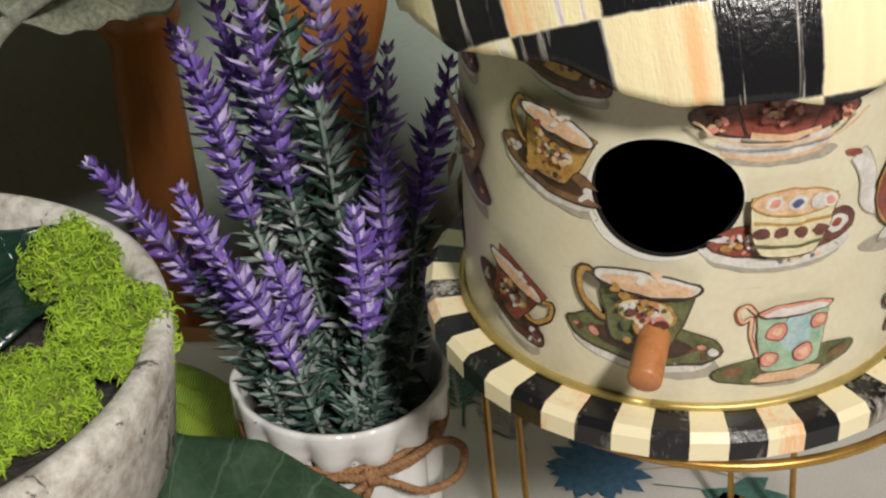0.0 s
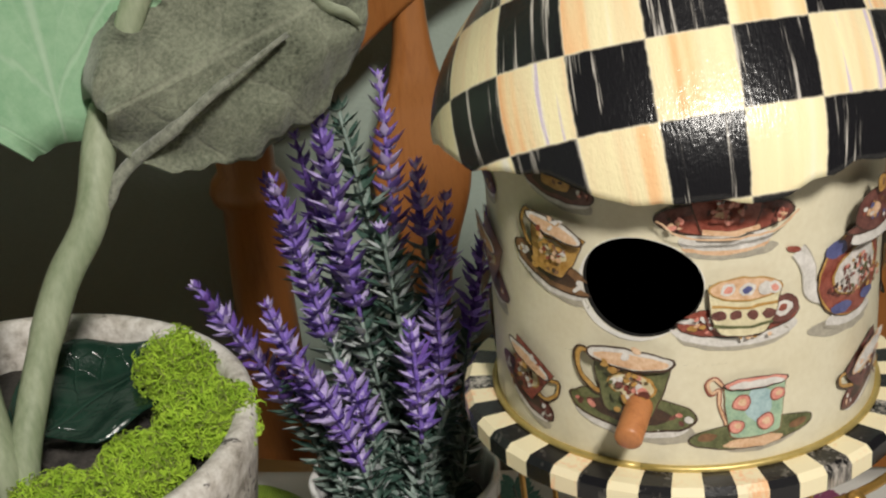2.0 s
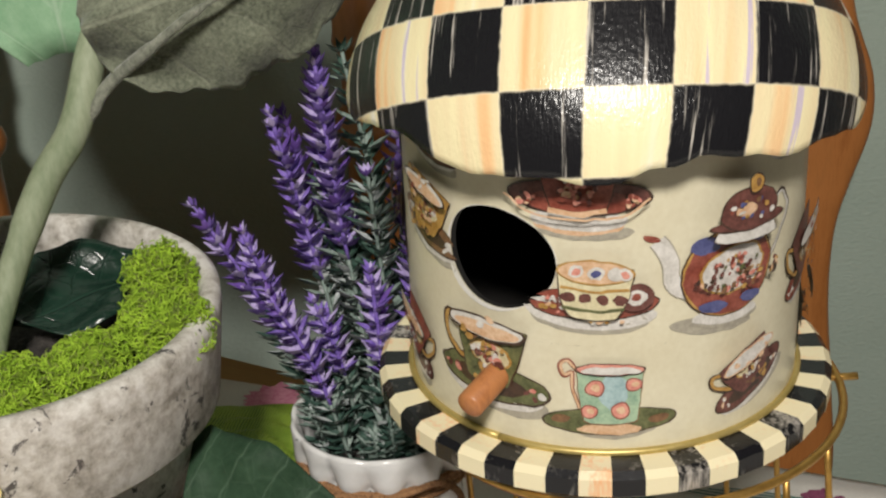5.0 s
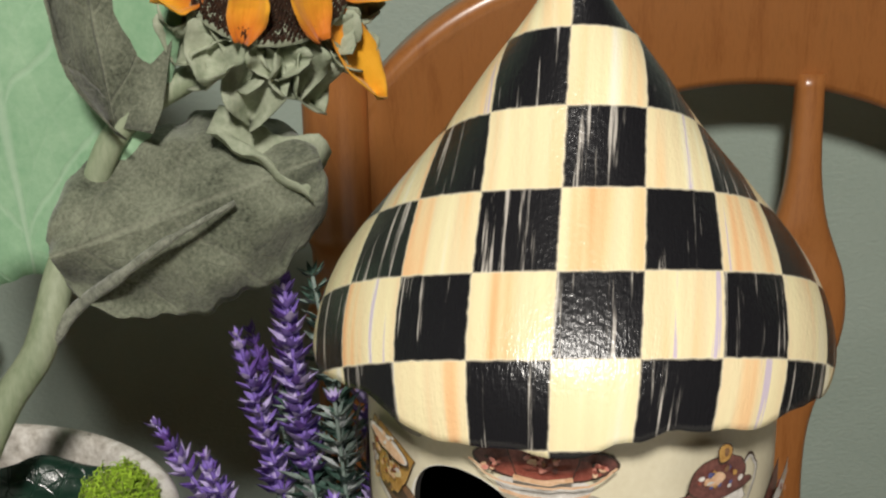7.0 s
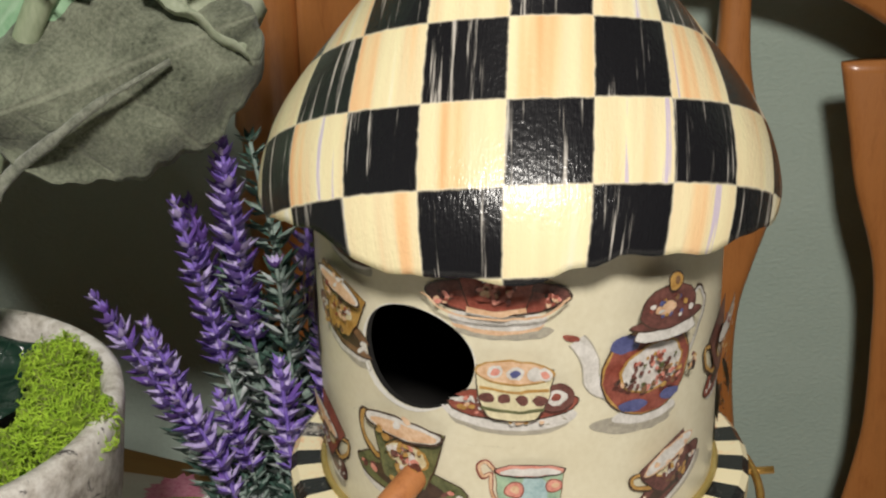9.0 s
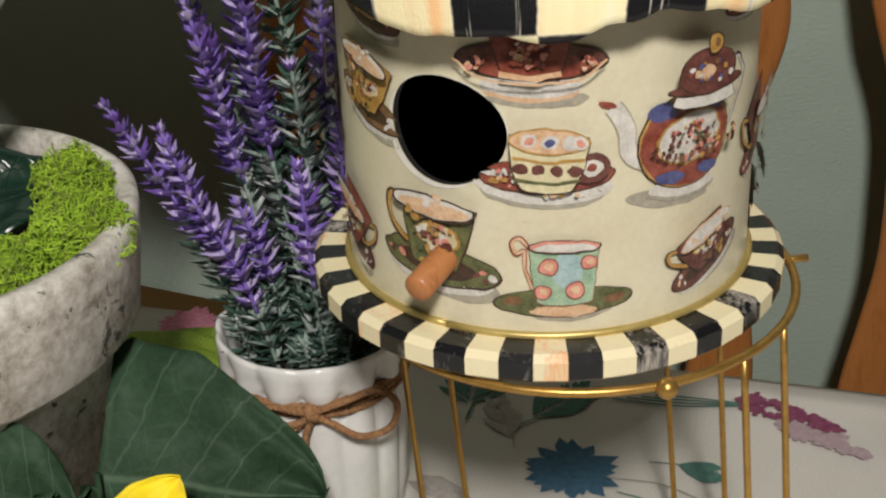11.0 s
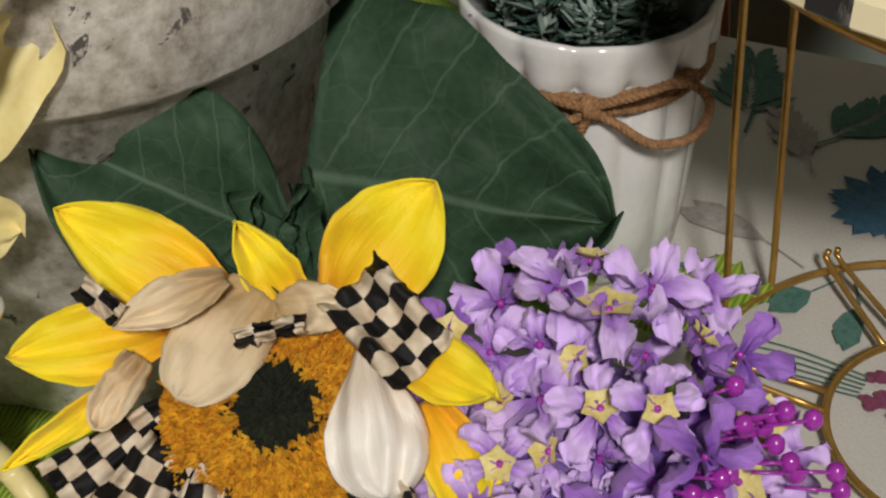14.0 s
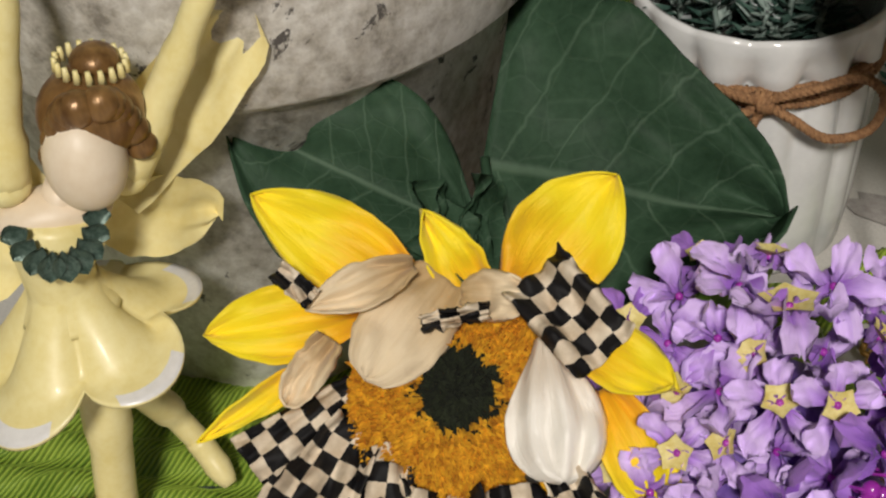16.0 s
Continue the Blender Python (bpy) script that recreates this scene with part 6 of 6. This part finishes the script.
class Sprig:
    """Printed motifs lying on the cloth."""

    def __init__(self, colour):
        self.bm, self.colour, self.h = bmesh.new(), colour, 0.0

    def petal(self, x, y, deg, length, width):
        self.h += 0.000002
        a = math.radians(deg)
        d, e = Vector((math.cos(a), math.sin(a), 0)), Vector((-math.sin(a), math.cos(a), 0))
        o = Vector((x, y, 0.0003 + self.h))
        pts = [o, o + d * length * 0.35 + e * width * 0.42, o + d * length * 0.75 + e * width * 0.5, o + d * length, o + d * length * 0.75 - e * width * 0.5, o + d * length * 0.35 - e * width * 0.42]
        self.bm.faces.new([self.bm.verts.new(p) for p in pts])

    def stem(self, pts, w):
        self.h += 0.000002
        p = curve([Vector((x, y, 0.0003 + self.h)) for x, y in pts], 6)
        last = None
        for i, q in enumerate(p):
            d = (p[min(i + 1, len(p) - 1)] - p[max(i - 1, 0)]).normalized()
            e = Vector((-d.y, d.x, 0)) * w / 2
            pair = (self.bm.verts.new(q + e), self.bm.verts.new(q - e))
            if last:
                self.bm.faces.new((last[0], last[1], pair[1], pair[0]))
            last = pair

    def done(self, label):
        ob = part("flower_print", self.bm, DYE[self.colour], CLOTH, label, smooth=False)
        ob.matrix_parent_inverse = CLOTH.matrix_world.inverted()


def mum(x, y, r, colour, label, seed):
    s, rng = Sprig(colour), random.Random(seed)
    for ring, n in ((1.0, 22), (0.72, 18), (0.45, 12), (0.2, 7)):
        for k in range(n):
            s.petal(x, y, 360 * k / n + rng.uniform(-6, 6), r * ring * rng.uniform(0.82, 1.14), r * 0.3)
    s.done(label)


def fern(x, y, deg, length, colour, label, seed, n=16, leaf=0.42):
    s, rng = Sprig(colour), random.Random(seed)
    a = math.radians(deg)
    d = Vector((math.cos(a), math.sin(a)))
    s.stem([(x, y), (x + d.x * length * 0.5 + d.y * 0.003, y + d.y * length * 0.5 - d.x * 0.003), (x + d.x * length, y + d.y * length)], length * 0.025)
    for k in range(n):
        t = 0.25 + 0.75 * k / (n - 1)
        for sd in (-1, 1):
            s.petal(x + d.x * length * t, y + d.y * length * t, deg + sd * rng.uniform(28, 50), length * leaf * (1.2 - 0.7 * t), length * 0.07)
    s.done(label)


def plume(x, y, deg, length, colour, label, seed):
    s, rng = Sprig(colour), random.Random(seed)
    a = math.radians(deg)
    d, e = Vector((math.cos(a), math.sin(a))), Vector((-math.sin(a), math.cos(a)))
    for k in range(60):
        t = rng.random()
        w = length * 0.16 * (1 - 0.75 * t) * rng.uniform(-1, 1)
        for q in range(4):
            s.petal(x + d.x * length * t + e.x * w, y + d.y * length * t + e.y * w, 90 * q + rng.uniform(-30, 30), rng.uniform(0.0026, 0.0044), 0.0030)
    s.done(label)


def leaves(x, y, deg, length, colour, label, seed, n=4):
    s, rng = Sprig(colour), random.Random(seed)
    for k in range(n):
        s.petal(x, y, deg + rng.uniform(-35, 35), length * rng.uniform(0.8, 1.2), length * 0.36)
    s.stem([(x, y), (x - 0.6 * length * math.cos(math.radians(deg)), y - 0.6 * length * math.sin(math.radians(deg)))], 0.0008)
    s.done(label)


mum(-0.0425, 0.1085, 0.0235, "blue", "teal blue printed chrysanthemum", 1)
fern(-0.106, 0.122, 112, 0.056, "green", "spruce green printed frond", 2)
fern(-0.082, 0.128, 70, 0.050, "green", "spruce green printed frond", 3)
fern(-0.074, 0.112, 130, 0.040, "grey", "ash grey printed frond", 4, 12, 0.4)
leaves(-0.070, 0.066, 160, 0.030, "grey", "ash grey printed leaves", 5, 2)
leaves(-0.062, 0.038, 215, 0.026, "green", "spruce printed leaves", 6)
leaves(-0.046, 0.050, 245, 0.020, "green", "spruce printed leaves", 7)
leaves(-0.030, 0.052, 300, 0.020, "green", "spruce printed leaves", 8, 3)
leaves(0.000, 0.135, 20, 0.022, "green", "spruce printed leaves", 9, 3)
fern(0.02, 0.06, 60, 0.035, "green", "spruce printed frond", 10)
plume(-0.012, 0.016, 20, 0.050, "plum", "plum printed flower spike", 11)
plume(0.030, 0.030, 12, 0.040, "plum", "plum printed flower spike", 12)
plume(0.005, 0.200, -4, 0.055, "plum", "plum printed flower spike", 13)
plume(0.030, 0.188, -8, 0.045, "mauve", "faded mauve printed spike", 14)
for k in range(6):
    s = Sprig("green")
    s.stem([(-0.052, -0.002 + 0.004 * k), (-0.036, 0.006 + 0.003 * k), (-0.014, 0.012 + 0.002 * k)], 0.0009)
    s.done("thin printed spruce stalk")
for k in range(4):
    s = Sprig("green")
    s.stem([(-0.050 + 0.006 * k, 0.172 + 0.004 * k), (-0.020, 0.180 + 0.003 * k), (0.008, 0.194 + 0.001 * k)], 0.0012)
    s.done("thin printed spruce stalk")
leaves(0.004, 0.104, 4, 0.034, "green", "spruce printed leaf sprig", 31, 5)
leaves(0.010, 0.096, 22, 0.030, "green", "spruce printed leaf sprig", 32, 5)
mum(0.098, 0.226, 0.022, "pink", "rose pink printed bloom", 20)
mum(0.055, 0.188, 0.010, "mauve", "faded mauve printed bloom", 21)
mum(-0.290, 0.135, 0.018, "pink", "rose pink printed bloom", 22)
mum(-0.255, 0.118, 0.014, "plum", "plum printed bloom", 23)
s = Sprig("grey")
s.stem([(-0.026, 0.110), (0.000, 0.117), (0.030, 0.112)], 0.0010)
s.done("thin ash printed stalk")


# ---------------------------------------------------------------- figurine, ribbon mesh
FA = Vector((-0.178, -0.188, 0))
FE, FN = Vector((0.518, 0.856, 0)).normalized(), Vector((0.856, -0.518, 0)).normalized()
M_porc = surface("yellow_resin", (0.80, 0.67, 0.27), (0.90, 0.80, 0.42), 60, 0.42, 400, 0.1, coat=0.06)
M_skin = surface("pale_resin", (0.76, 0.62, 0.45), (0.84, 0.72, 0.56), 60, 0.45, 400, 0.05)
M_hair = surface("bronze_hair_paint", (0.10, 0.045, 0.015), (0.36, 0.20, 0.07), 90, 0.35, 500, 0.5, metal=0.3, stretch=(1, 1, 0.3), depth=0.001)
M_frost = surface("white_resin_edge", (0.70, 0.68, 0.66), (0.82, 0.80, 0.78), 80, 0.3, 500, 0.05)
M_glit = surface("green_glitter", (0.03, 0.06, 0.045), (0.13, 0.19, 0.155), 900, 0.3, 2500, 0.5, metal=0.3)
M_mound = surface("dark_green_moss_base", (0.02, 0.035, 0.03), (0.09, 0.12, 0.105), 260, 0.8, 900, 0.9, depth=0.002)


def figurine():
    """A small resin fairy in one plain mesh."""
    bm = bmesh.new()
    bm.loops.layers.uv.verify()
    F = lambda s, z, d=0.0: FE * s + FN * d + Vector((0, 0, z))
    turn = Matrix((FE, -FN, Vector((0, 0, 1)))).transposed().to_4x4()
    # head, hair parted over the brow, crown and bun
    ball(bm, F(0.0032, 0.1362, 0.0050), 0.0104, (0.90, 0.95, 1.22), 22, 16, 1, turn)
    ball(bm, F(0.0068, 0.1440, -0.0012), 0.0122, (0.98, 1.0, 0.88), 24, 16, 2, turn)
    for side in (-1, 1):
        for k in range(6):
            q = k / 5
            ball(bm, F(0.0065 + side * (0.0025 + 0.0068 * q), 0.1510 - 0.0125 * q * q - (0.001 if side < 0 else 0.003) * q, 0.0080 - 0.0050 * q), 0.0044 - 0.0006 * q, (1.0, 0.9, 1.0), 12, 8, 2, turn)
    ball(bm, F(0.0100, 0.1545, -0.004), 0.0056, (1.0, 1.0, 0.75), 16, 10, 2, turn)
    for k in range(18):
        a = 2 * math.pi * k / 18
        c = F(0.0092 + 0.0075 * math.cos(a), 0.1535 - 0.0012 * math.cos(a), -0.003 + 0.0070 * math.sin(a))
        tube(bm, [c, c + Vector((0, 0, 0.0032))], [0.0010, 0.0006], 6, 0)
    tube(bm, [F(-0.003, 0.128, 0.001), F(-0.006, 0.119, 0)], [0.0042, 0.0052], 12, 1)
    # body
    trunk = [F(-0.0060, 0.1215), F(-0.0070, 0.1150), F(-0.0090, 0.1060), F(-0.0085, 0.0980), F(-0.0080, 0.0920)]
    tube(bm, curve(trunk, 4), [0.0095, 0.0105, 0.0112, 0.0118, 0.0118, 0.0112, 0.0102, 0.0095, 0.0088, 0.0086, 0.0086, 0.0088, 0.0095, 0.0102, 0.0110, 0.0118, 0.0125][:17], 18, 0)
    ball(bm, F(-0.0065, 0.1205), 0.0112, (1.25, 0.7, 0.55), 16, 10, 1, turn)
    # leaf collar
    for k in range(9):
        a = math.radians(-170 + 160 * k / 8)
        c = F(-0.0065 + 0.0062 * math.cos(a), 0.1265 + 0.0070 * math.sin(a), 0.0100 - 0.004 * math.sin(a))
        blade(bm, c, c + FE * (0.0062 * math.cos(a)) + Vector((0, 0, 0.0085 * math.sin(a))) - FN * (0.001 + 0.001 * math.sin(a)), FN, 0.0064, "ovate", 0.2, 0, 0, 4, 5, mat=4)
    # bell skirt of six petals, the hem turned up in white
    rings, steps, turns = [], 16, 96
    for j in range(steps + 1):
        s = j / steps
        row = []
        for k in range(turns):
            a = 2 * math.pi * k / turns
            lobe = abs(math.cos(2.5 * a + 0.6)) ** 0.7
            r = 0.0084 + (0.0130 + 0.0110 * lobe) * s ** 1.35
            z = 0.1015 - 0.0220 * s ** 0.95 - 0.0050 * lobe * s * s - 0.0022 * (1 - lobe) * math.sin(math.pi * s) + 0.0075 * s * s * math.cos(a - 0.2) + 0.0045 * max(0.0, s - 0.72) / 0.28
            row.append(bm.verts.new(F(-0.0082 + r * math.cos(a), z, r * math.sin(a))))
        rings.append(row)
    for j, (lo, hi) in enumerate(zip(rings, rings[1:])):
        for k in range(turns):
            edge = j >= steps - 2 and abs(math.cos(2.5 * (2 * math.pi * k / turns) + 0.6)) > 0.7
            bm.faces.new((lo[k], lo[(k + 1) % turns], hi[(k + 1) % turns], hi[k])).material_index = 3 if edge else 0
    inner = [[bm.verts.new(v.co + Vector((0, 0, -0.0010))) for v in row] for row in rings[4:]]
    for lo, hi in zip(inner, inner[1:]):
        for k in range(turns):
            bm.faces.new((lo[k], hi[k], hi[(k + 1) % turns], lo[(k + 1) % turns]))
    for k in range(turns):
        bm.faces.new((rings[-1][k], rings[-1][(k + 1) % turns], inner[-1][(k + 1) % turns], inner[-1][k])).material_index = 0
    # legs and slippers
    tube(bm, curve([F(-0.006, 0.078), F(-0.0072, 0.0520, 0.002), F(-0.0100, 0.0240, 0.002), F(-0.0095, 0.0140, 0.003)], 5), [0.0064] * 6 + [0.0056] * 5 + [0.0038] * 5, 12, 0)
    tube(bm, curve([F(-0.0100, 0.0180, 0.002), F(-0.0080, 0.0110, 0.006), F(-0.0060, 0.0060, 0.011)], 4), [0.0042] * 5 + [0.0046] * 2 + [0.0036, 0.0024], 12, 0)
    tube(bm, curve([F(-0.002, 0.078, -0.002), F(0.0030, 0.0530, -0.008), F(0.0090, 0.0360, -0.014), F(0.0150, 0.0240, -0.012)], 5), [0.0060] * 6 + [0.0048] * 5 + [0.0036] * 5, 12, 0)
    tube(bm, curve([F(0.0145, 0.0250, -0.012), F(0.0175, 0.0190, -0.008), F(0.0205, 0.0140, -0.002)], 4), [0.0038] * 5 + [0.0040, 0.0036, 0.003, 0.002], 12, 0)
    # arms raised overhead
    for shoulder, elbow, wrist, hand in ((F(0.0115, 0.1250, -0.002), F(0.0265, 0.1500, -0.002), F(0.0365, 0.1690, 0), F(0.0460, 0.1735, 0.002)), (F(-0.0150, 0.1290, -0.002), F(-0.0105, 0.1520, -0.002), F(-0.0050, 0.1780, 0), F(-0.0095, 0.1945, 0.002))):
        tube(bm, curve([shoulder, elbow, wrist, hand], 6), [0.0054] * 4 + [0.0042] * 4 + [0.0034] * 4 + [0.0027] * 4 + [0.0024, 0.0018, 0.0012], 12, 0)
        ball(bm, shoulder, 0.0058, (1, 1, 0.8), 12, 8, 0)
    # wings
    for root, end, w, sd in ((F(0.006, 0.116, -0.010), F(0.0480, 0.1520, -0.016), 0.026, 1), (F(0.006, 0.110, -0.010), F(0.0320, 0.0960, -0.016), 0.024, 2), (F(-0.014, 0.118, -0.010), F(-0.046, 0.162, -0.016), 0.028, 3), (F(-0.014, 0.110, -0.010), F(-0.042, 0.094, -0.016), 0.024, 4)):
        blade(bm, root, end, FN, w, "round", 0.10, 0.003, 0.03, 10, 14, mat=0, seed=sd, crease=0.1)
    # mound and toadstools
    ball(bm, F(-0.004, 0.0, 0.0), 0.040, (1.0, 0.62, 0.16), 32, 14, 5, turn)
    for s, d, h, r in ((-0.0225, 0.006, 0.0225, 0.0088), (-0.0300, 0.013, 0.0140, 0.0068), (-0.0210, 0.014, 0.0145, 0.0062)):
        tube(bm, [F(s, 0.002, d), F(s, h - 0.002, d)], [r * 0.5, r * 0.42], 10, 0)
        ball(bm, F(s, h, d), r, (1, 1, 0.72), 18, 10, 0)
        for k in range(7):
            a = 2.4 * k
            n = Vector((math.cos(a) * 0.7, math.sin(a) * 0.7, 0.55 + 0.1 * (k % 3))).normalized()
            ball(bm, F(s, h, d) + Vector((n.x * r, n.y * r, n.z * r * 0.72)), 0.0007, (1, 1, 1), 6, 4, 2)
    for s, d in ((0.016, 0.022), (0.026, 0.012)):
        for k in range(5):
            a = 2 * math.pi * k / 5
            ball(bm, F(s + 0.0016 * math.cos(a), 0.0052, d + 0.0016 * math.sin(a)), 0.0012, (1, 1, 0.7), 6, 4, 3)
    ob = finish("fairy_figurine", bm, [M_porc, M_skin, M_hair, M_frost, M_glit, M_mound])
    ob.location = FA
    return tagged(ob, "pale yellow resin fairy figurine dancing on a mossy mound", "figurine")


figurine()


def deco_mesh():
    """Lime mesh ribbon lying round the pots."""
    for k, (line, w) in enumerate((([(-0.285, -0.245), (-0.245, -0.205), (-0.215, -0.172), (-0.180, -0.142), (-0.150, -0.105), (-0.128, -0.060)], 0.060), ([(-0.320, 0.055), (-0.270, 0.100), (-0.225, 0.098), (-0.185, 0.075)], 0.05), ([(-0.100, -0.02), (-0.075, 0.012), (-0.066, 0.040)], 0.026))):
        t = thing("mesh_ribbon", (line[0][0], line[0][1], 0), "lime green woven mesh ribbon lying on the cloth", "ribbon", "green mesh ribbons")
        o = Vector((line[0][0], line[0][1], 0))
        bm = bmesh.new()
        p = curve([Vector((x, y, 0)) for x, y in line], 14)
        rows = []
        for i, q in enumerate(p):
            d = (p[min(i + 1, len(p) - 1)] - p[max(i - 1, 0)]).normalized()
            e = Vector((-d.y, d.x, 0))
            rows.append([q - o + e * (w * (j / 12 - 0.5)) + Vector((0, 0, 0.004 + 0.0025 * (1 + math.sin(j * 2.1 + i * 0.35 + k)) + 0.001 * noise.noise((i * 0.5, j, k)))) for j in range(13)])
        verts = [[bm.verts.new(v) for v in r] for r in rows]
        for a, b in zip(verts, verts[1:]):
            for j in range(12):
                bm.faces.new((a[j], a[j + 1], b[j + 1], b[j]))
        sheet(part("weave", bm, M_mesh, t), 0.0006)


def mesh_mat():
    m, nt, p = material("lime_mesh_weave")
    vec = coords(nt)
    big = noise_tex(nt, vec, 60, 4)
    wv = nt.nodes.new("ShaderNodeTexWave")
    wv.inputs["Scale"].default_value = 210
    wv.inputs["Distortion"].default_value = 1.5
    nt.links.new(vec, wv.inputs["Vector"])
    col = ramp(nt, calc(nt, "MULTIPLY_ADD", wv.outputs[1], 0.35, calc(nt, "MULTIPLY", big, 0.65)), [(0.25, (0.10, 0.20, 0.015)), (0.7, (0.38, 0.52, 0.07))])
    nt.links.new(col, p.inputs["Base Color"])
    p.inputs["Roughness"].default_value = 0.4
    bump(nt, p, wv.outputs[1], 0.6, 0.0008)
    return m


M_mesh = mesh_mat()
deco_mesh()

# the second chair along the wall, and a second lavender pot behind the clay pot
CH = bpy.data.objects["dining_chair"]
copy_thing(CH, pose(CHAIR_AT[0] - 0.803 * 1.19, CHAIR_AT[1] - 0.596 * 1.19, -0.76, 0, 0, CHAIR_TURN))
copy_thing(bpy.data.objects["ceramic_pot"], pose(-0.452, -0.012, 0, 0, 0, 40) @ Matrix.Scale(0.72, 4))
copy_thing(PLANT, pose(-0.452, -0.012, 0.056, 0, 0, 200) @ Matrix.Scale(0.72, 4))
